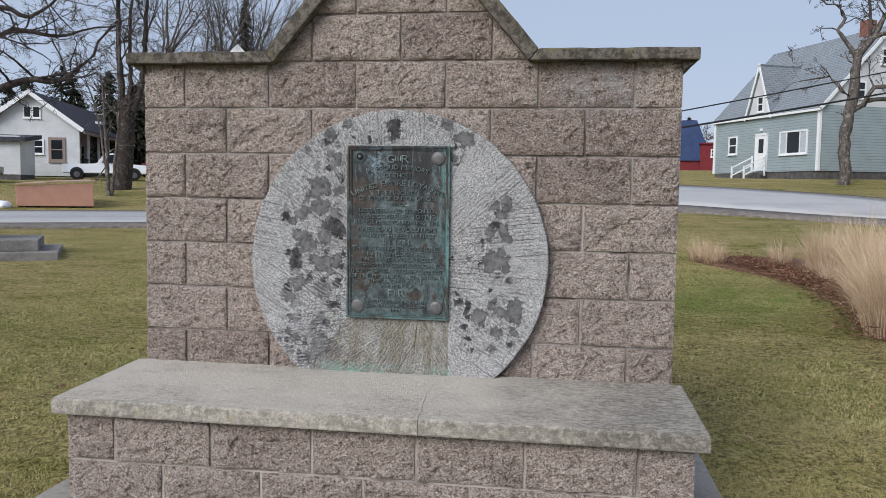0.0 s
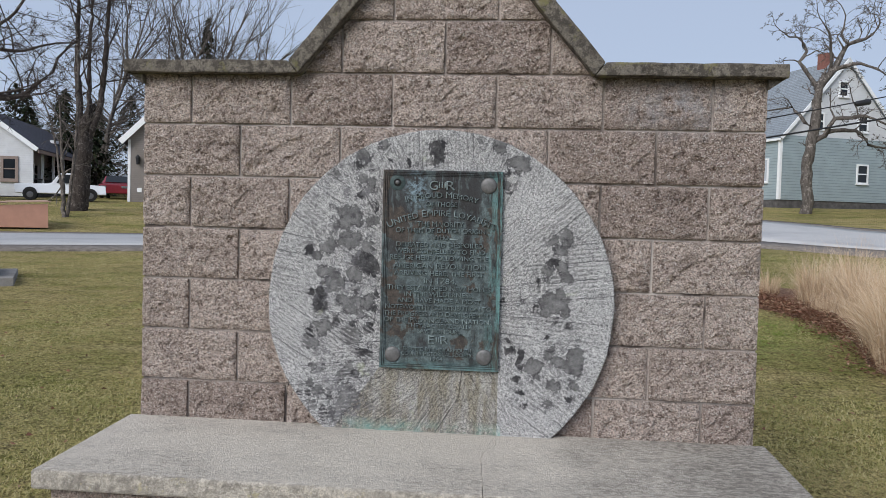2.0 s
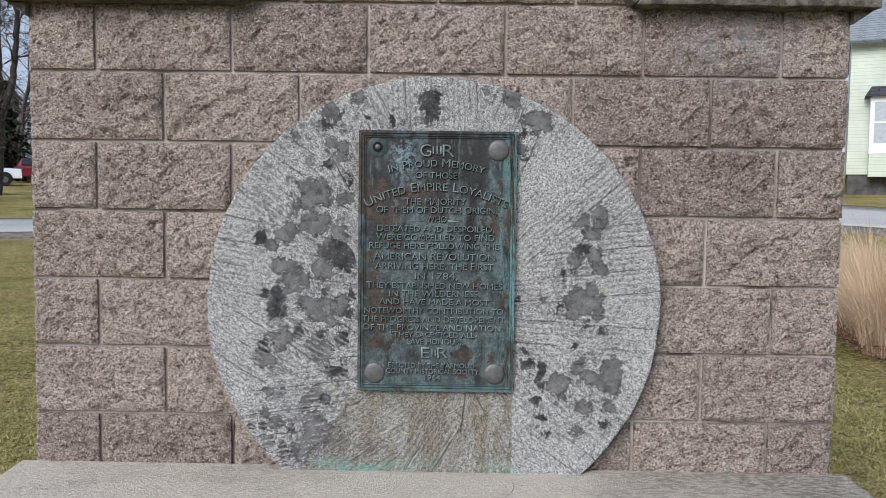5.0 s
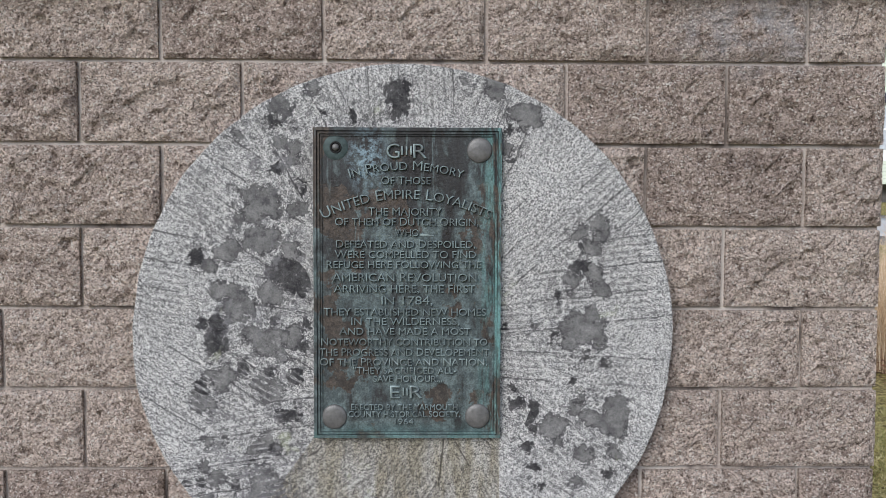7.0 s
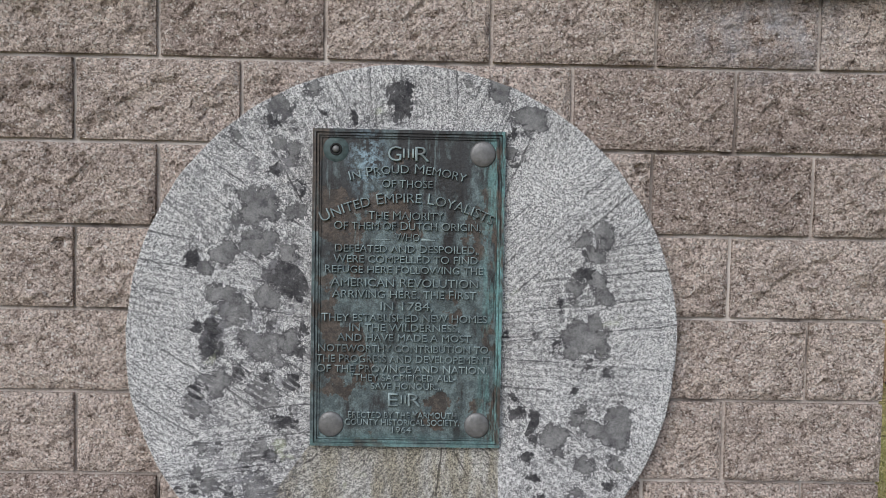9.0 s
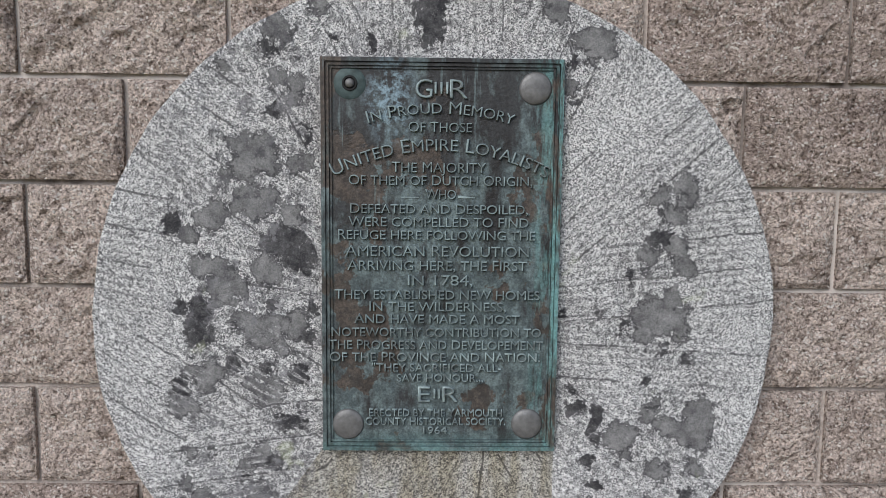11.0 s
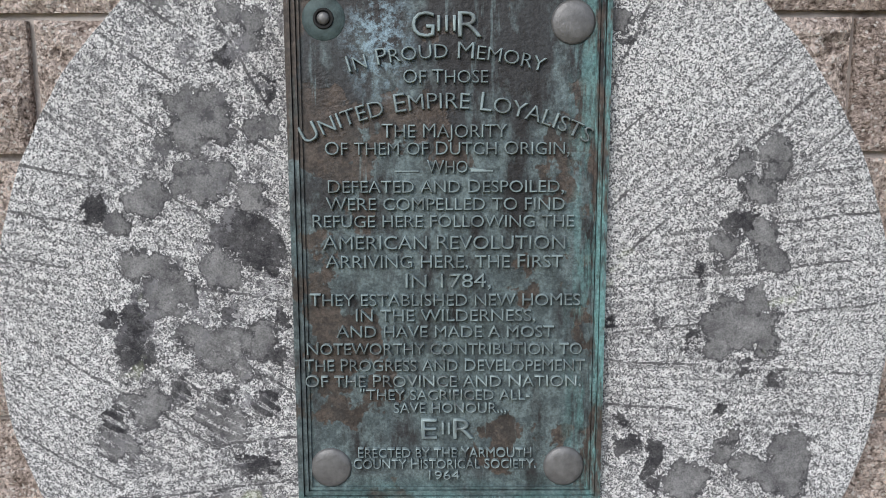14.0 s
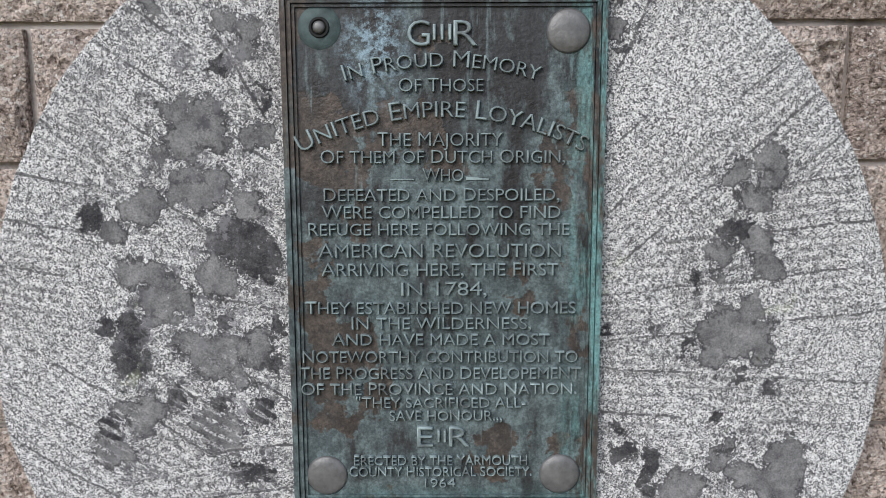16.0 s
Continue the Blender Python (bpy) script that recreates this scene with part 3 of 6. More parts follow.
M_RED = plain("red_barn_paint", (0.16, 0.018, 0.024), 0.7, 0, 3, 0.2)
M_BRICK = plain("chimney_brick", (0.22, 0.10, 0.08), 0.9, 0, 8, 0.3)


# ---- mesh helpers ----
def part(name, bm, material, parent=None, label="", smooth=False):
    """Link a bmesh as one mesh object, under a thing or a part."""
    me = bpy.data.meshes.new(name)
    bm.normal_update()
    bm.to_mesh(me)
    bm.free()
    return mesh_part(name, me, material, parent, label, smooth)


def mesh_part(name, me, material, parent=None, label="", smooth=False):
    if not me.materials:
        me.materials.append(material)
    if smooth:
        me.shade_smooth()
    ob = new(name, me)
    ob.parent = parent
    if label:
        tagged(ob, label)
    return ob


def thing(name, label, category, group="", at=None):
    ob = new(name)
    ob.empty_display_size = 0.1
    if at is not None:
        ob.matrix_world = at
    return tagged(ob, label, category, group)


def box_bm(lo, hi, bevel=0.0, bm=None):
    bm = bm or bmesh.new()
    lo, hi = Vector(lo), Vector(hi)
    got = bmesh.ops.create_cube(bm, size=1.0, matrix=Matrix.Translation((lo + hi) / 2) @ Matrix.Diagonal((*(hi - lo), 1)))
    if bevel:
        edges = {e for v in got["verts"] for e in v.link_edges}
        bmesh.ops.bevel(bm, geom=list(edges), offset=bevel, segments=2, affect="EDGES", profile=0.6)
    return bm


def prism_bm(outline, low, high, axis="y", bevel=0.0, bm=None):
    """An outline of (a, b) pairs, pushed from low to high along an axis; for "y" the pairs are (x, z), for "z" (x, y), for "x" (y, z)."""
    bm = bm or bmesh.new()
    at = {"y": lambda a, b, d: (a, d, b), "z": lambda a, b, d: (a, b, d), "x": lambda a, b, d: (d, a, b)}[axis]
    lo = [bm.verts.new(at(a, b, low)) for a, b in outline]
    hi = [bm.verts.new(at(a, b, high)) for a, b in outline]
    n = len(outline)
    faces = [bm.faces.new(lo), bm.faces.new(hi[::-1])]
    faces += [bm.faces.new((lo[k], hi[k], hi[(k + 1) % n], lo[(k + 1) % n])) for k in range(n)]
    bmesh.ops.recalc_face_normals(bm, faces=faces)
    if bevel:
        edges = list({e for v in lo + hi for e in v.link_edges if e.calc_face_angle(0) > 0.5})
        bmesh.ops.bevel(bm, geom=edges, offset=bevel, segments=2, affect="EDGES", profile=0.6)
    return bm


def ring_bm(x0, z0, x1, z1, width, y_front, y_back, bevel):
    """An upright rectangular moulding round an opening."""
    bm = bmesh.new()
    outer = [(x0, z0), (x1, z0), (x1, z1), (x0, z1)]
    inner = [(x0 + width, z0 + width), (x1 - width, z0 + width), (x1 - width, z1 - width), (x0 + width, z1 - width)]
    rows = [[bm.verts.new((a, y, b)) for a, b in pts] for pts, y in ((outer, y_back), (outer, y_front), (inner, y_front), (inner, y_back))]
    for r in range(4):
        a, b = rows[r], rows[(r + 1) % 4]
        for k in range(4):
            bm.faces.new((a[k], a[(k + 1) % 4], b[(k + 1) % 4], b[k]))
    bmesh.ops.recalc_face_normals(bm, faces=bm.faces)
    edges = [e for e in bm.edges if e.verts[0].co.y == y_front and e.verts[1].co.y == y_front and e.calc_face_angle(0) > 0.5]
    bmesh.ops.bevel(bm, geom=edges, offset=bevel, segments=3, affect="EDGES", profile=0.5)
    return bm


def turned_bm(profile, turn=Matrix.Identity(4), steps=24):
    """A turned body: profile pairs of (radius, height) about z, then moved by turn."""
    bm = bmesh.new()
    rows = []
    for r, h in profile:
        if r < 1e-6:
            rows.append([bm.verts.new((0, 0, h))])
        else:
            rows.append([bm.verts.new((r * math.cos(2 * math.pi * k / steps), r * math.sin(2 * math.pi * k / steps), h)) for k in range(steps)])
    for a, b in zip(rows, rows[1:]):
        for k in range(steps):
            j = (k + 1) % steps
            if len(a) == 1 and len(b) > 1:
                bm.faces.new((a[0], b[k], b[j]))
            elif len(b) == 1 and len(a) > 1:
                bm.faces.new((a[k], a[j], b[0]))
            elif len(a) > 1:
                bm.faces.new((a[k], a[j], b[j], b[k]))
    bmesh.ops.recalc_face_normals(bm, faces=bm.faces)
    bm.transform(turn)
    return bm


def tubes_mesh(name, lines, sides=5):
    """Tapered tubes along lines of (point, radius)."""
    verts, faces = [], []
    for line in lines:
        base = len(verts)
        for k, (p, r) in enumerate(line):
            a = line[max(k - 1, 0)][0]
            b = line[min(k + 1, len(line) - 1)][0]
            d = (b - a).normalized()
            u = d.orthogonal().normalized()
            v = d.cross(u)
            for s in range(sides):
                w = 2 * math.pi * s / sides
                verts.append(p + r * (math.cos(w) * u + math.sin(w) * v))
        for k in range(len(line) - 1):
            for s in range(sides):
                a, b = base + k * sides + s, base + k * sides + (s + 1) % sides
                faces.append((a, b, b + sides, a + sides))
    me = bpy.data.meshes.new(name)
    me.from_pydata([tuple(v) for v in verts], [], faces)
    me.shade_smooth()
    return me


# ---- ground ----
EYE_X, EYE_Y = 0.70, -3.43
LEFT_RISE = ((0, 0), (4.5, 0.0), (24, 0.345), (31, 0.43), (34, 0.50), (40, 1.30), (52, 1.88), (90, 3.2), (1200, 14))
RIGHT_RISE = ((0, 0), (4.5, 0.0), (12, 0.30), (24, 0.90), (30, 1.42), (36, 1.80), (40, 2.22), (53, 2.50), (90, 4.4), (1200, 14))


def ground_z(x, y):
    """The lawn is level by the monument and climbs towards the houses."""
    dx, dy = x - EYE_X, y - EYE_Y
    r = math.hypot(dx, dy) + 1e-6
    w = min(1, max(0, (dx / r + 0.45) / 0.60))
    w = w * w * (3 - 2 * w)
    f = min(1, max(0, (dy / r + 0.1) / 0.4))
    a = np.interp(r, *zip(*LEFT_RISE))
    b = np.interp(r, *zip(*RIGHT_RISE))
    return float(f * ((1 - w) * a + w * b))


def on_ground(x, y, lift=0.0, turn=0.0):
    return pose(x, y, ground_z(x, y) + lift, 0, 0, turn)


def ring_sheet(name, near, far, a0, a1, steps, cross, lift, material, label):
    """A strip of ground between two distances, from one bearing to another, lying on the lawn."""
    bm = bmesh.new()
    rows = []
    for k in range(steps + 1):
        a = a0 + (a1 - a0) * k / steps
        row = []
        for c in range(cross + 1):
            r = near(a) + (far(a) - near(a)) * c / cross
            x, y = EYE_X + r * math.sin(radians(a)), EYE_Y + r * math.cos(radians(a))
            row.append(bm.verts.new((x, y, ground_z(x, y) + lift)))
        row = [bm.verts.new(row[0].co - Vector((0, 0, 0.2)))] + row + [bm.verts.new(row[-1].co - Vector((0, 0, 0.2)))]
        rows.append(row)
    for p, q in zip(rows, rows[1:]):
        for c in range(cross + 2):
            bm.faces.new((p[c], q[c], q[c + 1], p[c + 1]))
    bmesh.ops.recalc_face_normals(bm, faces=bm.faces)
    ob = part(name, bm, material, smooth=True)
    return tagged(ob, label, name.split("_")[0], kind="structure")


def build_ground():
    radii = [0, 1, 2, 3, 4, 5, 6, 7, 8, 9, 10, 11, 12, 13, 14, 16, 18, 20, 22, 24, 26, 28, 30, 31.5, 33, 34.5, 36, 37.5, 39, 40.5, 43, 46, 50, 56, 65, 80, 100, 150, 250, 500, 1200]
    n = 180
    verts, faces = [], []
    for r in radii:
        for k in range(n):
            a = 2 * math.pi * k / n
            x, y = EYE_X + r * math.sin(a), EYE_Y + r * math.cos(a)
            dip = 0.02 * (noise.noise((x * 0.5, y * 0.5, 0))) if r > 5 else 0
            verts.append((x, y, ground_z(x, y) + dip))
    for i in range(len(radii) - 1):
        for k in range(n):
            j = (k + 1) % n
            a, b, c, d = i * n + k, i * n + j, (i + 1) * n + j, (i + 1) * n + k
            faces.append((b, d, c) if i == 0 else (a, d, c, b))
    me = bpy.data.meshes.new("ground")
    me.from_pydata(verts, [], faces)
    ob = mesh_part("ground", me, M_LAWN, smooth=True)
    tagged(ob, "patchy winter lawn of green and straw grass", "lawn", kind="structure")


def near_edge(a):
    return float(np.interp(a, (-60, -20, 8, 21, 35), (24, 24.5, 26, 23, 20)))


def far_edge(a):
    return float(np.interp(a, (-60, -20, 8, 21, 35), (31, 31.5, 35.5, 28.5, 25)))


build_ground()
ring_sheet("road", near_edge, far_edge, -60, 45, 70, 6, 0.05, M_ASPHALT, "worn pale grey asphalt road beyond the lawn")
ring_sheet("pavement", lambda a: near_edge(a) - 2.0, lambda a: near_edge(a) + 0.15, -60, 45, 70, 2, 0.04, M_DIRT, "gritty brown road shoulder beside the asphalt")
ring_sheet("pavement", lambda a: far_edge(a) - 0.15, lambda a: far_edge(a) + 1.0, -60, 45, 70, 2, 0.04, M_DIRT, "gritty brown road shoulder beside the asphalt")


# ---- the monument ----
JOINT, COURSE, LENGTH = 0.011, 0.2035, 0.4
TOP, FOOT = 1.978, 0.597
DEEP = 0.40


def block_mesh(width, height, deep, seed, proud=0.019):
    """A split-face concrete block: a rough broken front on a squared body. Its front lies at y = 0, its foot at z = 0."""
    nx, nz = max(4, round(width / 0.0115)), max(3, round(height / 0.0115))
    verts, faces = [], []
    for k in range(nz + 1):
        for i in range(nx + 1):
            x, z = width * (i / nx - 0.5), height * k / nz
            edge = min(i, nx - i, k, nz - k)
            n = noise.fractal((x * 9 + seed * 7.3, z * 9, seed * 3.1), 1.0, 2.0, 4)
            m = noise.noise((x * 3 + seed, z * 3, seed))
            spot = Vector((x * 26 + 0.5 * noise.noise((x * 60, z * 60, seed)), z * 34, seed * 4.7))
            core = noise.voronoi(spot)[1][0]
            chip = noise.noise(core * 9.1) + 1.1 * (spot - core).dot(Vector((noise.noise(core * 5.3), noise.noise(core * 7.7), 0)))
            out = proud * (0.50 + 0.50 * n + 0.35 * m + 0.62 * chip)
            if edge == 0:
                out = 0.0025 + 0.006 * noise.noise((x * 16, z * 16, seed))
            elif edge == 1:
                out = 0.6 * out + 0.002
            elif edge == 2:
                out = 0.85 * out + 0.001
            out = max(out, 0.0005)
            jig = 0.0022 if edge else 0.0012
            verts.append((x + jig * noise.noise((x * 40, z * 40, seed + 5)), -out, z + jig * noise.noise((x * 40, z * 40, seed + 9))))
    row = nx + 1
    for k in range(nz):
        for i in range(nx):
            a = k * row + i
            faces.append((a, a + 1, a + row + 1, a + row))
    rim = list(range(row)) + [k * row + nx for k in range(1, nz + 1)] + [nz * row + i for i in range(nx - 1, -1, -1)] + [k * row for k in range(nz - 1, 0, -1)]
    base = len(verts)
    for v in rim:
        verts.append((verts[v][0], deep, verts[v][2]))
    for k in range(len(rim)):
        j = (k + 1) % len(rim)
        faces.append((rim[j], rim[k], base + k, base + j))
    faces.append(tuple(base + k for k in range(len(rim))))
    me = bpy.data.meshes.new("block")
    me.from_pydata(verts, [], faces)
    me.materials.append(M_BLOCK)
    return me


block_store = {}


def lay_block(parent, x0, x1, z0, z1, y, deep, pick):
    key = (round(x1 - x0, 3), round(z1 - z0, 3), round(deep, 3), pick % 9)
    if key not in block_store:
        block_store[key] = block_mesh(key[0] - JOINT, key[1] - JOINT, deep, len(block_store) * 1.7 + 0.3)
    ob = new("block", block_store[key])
    ob.parent = parent
    lean = random.uniform(-0.003, 0.003)
    ob.matrix_basis = pose((x0 + x1) / 2, y + lean, z0 + JOINT / 2)
    return ob


def lay_course(parent, joints, z0, z1, y, deep):
    for a, b in zip(joints, joints[1:]):
        lay_block(parent, a, b, z0, z1, y, deep, random.randrange(9))


EVEN = (-1.2, -1.0, -0.6, -0.2, 0.2, 0.6, 1.0, 1.2)
ODD = (-1.2, -0.8, -0.4, 0.0, 0.4, 0.8, 1.2)
RISE = 1.185                       # slope of the gable's sides
KINK, PEAK = 0.565, TOP + 0.565 * 1.185


def build_wall():
    wall = thing("memorial_wall", "stepped gable memorial wall of tan split-face concrete blocks", "monument")
    core = [(-1.192, FOOT - 0.05), (1.192, FOOT - 0.05), (1.192, TOP), (KINK, TOP), (0, PEAK - 0.01), (-KINK, TOP), (-1.192, TOP)]
    part("mortar", prism_bm(core, 0.0085, DEEP - 0.012), M_MORTAR, wall, "pale recessed mortar joints")
    for k in range(7):
        z1 = TOP - COURSE * k
        lay_course(wall, ODD if k % 2 else EVEN, max(z1 - COURSE, FOOT - 0.012), z1, 0, DEEP)
    for k in range(3):
        z0 = TOP + COURSE * k
        joints = ODD if k % 2 == 0 else EVEN
        for a, b in zip(joints, joints[1:]):
            if min(abs(a), abs(b)) >= KINK - (z0 - TOP) / RISE - 0.02 and a * b > 0:
                continue
            me = block_mesh(b - a - JOINT, COURSE - JOINT, DEEP, 40 + k * 3.7 + a)
            bm = bmesh.new()
            bm.from_mesh(me)
            bm.transform(Matrix.Translation(((a + b) / 2, 0, z0 + JOINT / 2)))
            for s in (-1, 1):
                cut = bmesh.ops.bisect_plane(bm, geom=bm.verts[:] + bm.edges[:] + bm.faces[:], plane_co=(s * KINK, 0, TOP), plane_no=(s * RISE, 0, 1), clear_outer=True)
                rim = [e for e in cut["geom_cut"] if isinstance(e, bmesh.types.BMEdge)]
                if rim:
                    bmesh.ops.holes_fill(bm, edges=rim)
            part("block", bm, M_BLOCK, wall)
    rnd = random.Random(21)
    for x, z0, z1 in ((0.803, 1.385, 1.565), (-0.596, 0.60, 0.775), (0.403, 1.795, 1.965)):
        n = 9
        verts, faces = [], []
        for k in range(n + 1):
            z, w, x1 = z0 + (z1 - z0) * k / n, rnd.uniform(0.0008, 0.0028), x + rnd.gauss(0, 0.0022)
            verts += [(x1 - w, 0.0078, z), (x1 + w, 0.0078, z), (x1 + w, 0.0088, z), (x1 - w, 0.0088, z)]
        for k in range(n):
            a = 4 * k
            faces += [(a + c, a + (c + 1) % 4, a + 4 + (c + 1) % 4, a + 4 + c) for c in range(4)]
        me = bpy.data.meshes.new("joint_crack")
        me.from_pydata(verts, [], faces)
        mesh_part("joint_crack", me, M_HOLE, wall, "dark open crack in a mortar joint")
    return wall


def build_coping():
    """Concrete capping: two level arms and two raking arms, with a chamfered lower edge."""
    cap = thing("coping", "weathered dark concrete coping with lichen on the memorial wall", "coping")
    t, yf, yb = 0.052, -0.066, DEEP + 0.06
    n = math.hypot(1, RISE)
    drop = t * n                   # upright thickness of the raking arms
    ko = KINK + 0.035              # outer kink
    zo = TOP + 0.038
    for s in (-1, 1):
        level = [(s * 1.252, TOP - 0.012), (s * (KINK - 0.004), TOP - 0.012), (s * ko, zo), (s * 1.252, zo)]
        rake = [(s * (KINK - 0.006), TOP - 0.012), (0, TOP - 0.012 + (KINK - 0.006) * RISE), (0, zo + ko * RISE), (s * (ko - 0.002), zo)]
        for name, shape in (("level_arm", level), ("raking_arm", rake)):
            bm = prism_bm(shape, yf, yb, "y", 0.007)
            bmesh.ops.subdivide_edges(bm, edges=[e for e in bm.edges if e.calc_length() > 0.2], cuts=14, use_grid_fill=True)
            for v in bm.verts:
                v.co += 0.004 * Vector((0, noise.noise(v.co * 14), noise.noise(v.co * 11 + Vector((3, 3, 3)))))
            part(name, bm, M_CAP, cap)
        # the sloping underside that carries the level arms out beyond the end of the wall
        under = [(s * 1.19, TOP - 0.052), (s * 1.246, TOP - 0.013), (s * 1.19, TOP - 0.013)]
        part("corbel", prism_bm(under, -0.03, DEEP + 0.03, "y", 0.004), M_CAP, cap)
    return cap


def build_bench():
    bench = thing("bench_base", "low split-face block bench in front of the memorial wall", "bench")
    part("mortar", box_bm((-1.19, -0.6125, 0.10), (1.19, -0.004, 0.514)), M_MORTAR, bench)
    lay_course(bench, EVEN, 0.338, 0.520, -0.617, 0.60)
    lay_course(bench, ODD, 0.128, 0.338, -0.617, 0.60)
    slab = thing("bench_slab", "cracked pale concrete slab on the block bench", "slab")
    rnd = random.Random(4)
    crack = [(0.205 + 0.05 * math.sin(k * 0.7) * (k / 14) + rnd.uniform(-0.012, 0.012), -0.66 + 0.66 * k / 14) for k in range(15)]
    crack[0], crack[1] = (0.212, -0.66), (0.209, -0.61)
    pieces = ([(-1.238, -0.003), (-1.238, -0.66)] + [(x - 0.0009, y) for x, y in crack[:-1]] + [(0.212, -0.003)],
              [(1.238, -0.66), (1.238, -0.003), (0.2152, -0.003)] + [(x + 0.0009, y) for x, y in crack[:-1]][::-1])
    for outline in pieces:
        bm = prism_bm(outline, 0.0, 0.062, "z")
        long = [e for e in bm.edges if e.calc_length() > 0.6]
        bmesh.ops.bevel(bm, geom=long, offset=0.009, segments=2, affect="EDGES", profile=0.5)
        bmesh.ops.triangulate(bm, faces=[f for f in bm.faces if len(f.verts) > 4])
        for v in bm.verts:
            v.co.z += 0.528 + 0.019 * (v.co.y + 0.66) / 0.66 + (0 if v.co.z > 0.03 else -0.004)
        part("slab_piece", bm, M_SLAB, slab)
    part("mortar_bed", box_bm((-1.2, -0.02, 0.585), (1.2, 0.004, 0.603)), M_MORTAR, slab, "thin mortar fillet along the wall's foot")
    base = tagged(part("footing", box_bm((-1.43, -0.93, -0.25), (1.43, 0.66, 0.12), 0.012), M_BASE), "weathered concrete footing under the monument in the lawn", "footing")
    return base


def build_stone():
    """An old millstone, cut flat along its foot, standing on the slab."""
    cx, cz, r = 0.0, 1.10, 0.661
    pts = []
    n = 220
    for k in range(n):
        a = 2 * math.pi * k / n
        rr = r + 0.004 * noise.noise((3 * math.cos(a), 3 * math.sin(a), 4)) + 0.0025 * noise.noise((14 * math.cos(a), 14 * math.sin(a), 1))
        x, z = cx + rr * math.cos(a), cz + rr * math.sin(a)
        if z > 0.592:
            pts.append((x, z))
    cut = min(range(len(pts)), key=lambda k: pts[k][1] + (0 if pts[k][0] > 0 else 1))
    pts = pts[cut:] + pts[:cut]
    pts = [(pts[-1][0] + 0.002, 0.590), (0.42, 0.590)] + pts if pts[0][0] > 0 else pts
    bm = prism_bm(pts, -0.052, -0.0155, "y", 0.0)
    rim = [e for e in bm.edges if abs(e.verts[0].co.y + 0.052) < 1e-5 and abs(e.verts[1].co.y + 0.052) < 1e-5]
    bmesh.ops.bevel(bm, geom=rim, offset=0.007, segments=2, affect="EDGES", profile=0.6)
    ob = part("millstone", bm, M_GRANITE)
    return tagged(ob, "round pale granite millstone with dark lichen patches", "millstone")


PX0, PX1, PZ0, PZ1 = -0.217, 0.2345, 0.8545, 1.606
FIELD = -0.0600


def text_mesh(body, width, height, caps=0.86, spread=1.0, arc=None):
    """Raised lettering, centred on x = 0 with its foot on z = 0, facing -y."""
    cu = bpy.data.curves.new("line", "FONT")
    cu.body = body
    cu.small_caps_scale = caps
    cu.space_character = spread
    for k, ch in enumerate(body):
        if ch.islower():
            cu.body_format[k].use_small_caps = True
    cu.extrude, cu.bevel_depth, cu.bevel_resolution = 0.045, 0.03, 1
    cu.offset = -0.028
    cu.resolution_u = 3
    ob = bpy.data.objects.new("line", cu)
    scene.collection.objects.link(ob)
    me = bpy.data.meshes.new_from_object(ob.evaluated_get(bpy.context.evaluated_depsgraph_get()))
    bpy.data.objects.remove(ob)
    bpy.data.curves.remove(cu)
    bm = bmesh.new()
    bm.from_mesh(me)
    bmesh.ops.remove_doubles(bm, verts=bm.verts, dist=1e-4)
    bm.to_mesh(me)
    bm.free()
    xs = [v.co.x for v in me.vertices]
    mid, wide = (max(xs) + min(xs)) / 2, max(xs) - min(xs)
    sx, sy = width / wide, height / 0.72
    for v in me.vertices:
        x, y, d = (v.co.x - mid) * sx, v.co.y * sy, v.co.z * 0.092
        if arc:
            x, y = (arc + y) * math.sin(x / arc), (arc + y) * math.cos(x / arc) - arc
        v.co = (x, -d, y)
    return me


def islands(me):
    """The separate letters of a line, each as a mesh of its own."""
    root = list(range(len(me.vertices)))

    def find(a):
        while root[a] != a:
            root[a] = root[root[a]]
            a = root[a]
        return a

    for e in me.edges:
        a, b = find(e.vertices[0]), find(e.vertices[1])
        root[a] = b
    groups = {}
    for poly in me.polygons:
        groups.setdefault(find(poly.vertices[0]), []).append(tuple(poly.vertices))
    out = []
    for faces in groups.values():
        used = sorted({v for f in faces for v in f})
        index = {v: k for k, v in enumerate(used)}
        piece = bpy.data.meshes.new("letter")
        piece.from_pydata([tuple(me.vertices[v].co) for v in used], [], [[index[v] for v in f] for f in faces])
        out.append(piece)
    return out


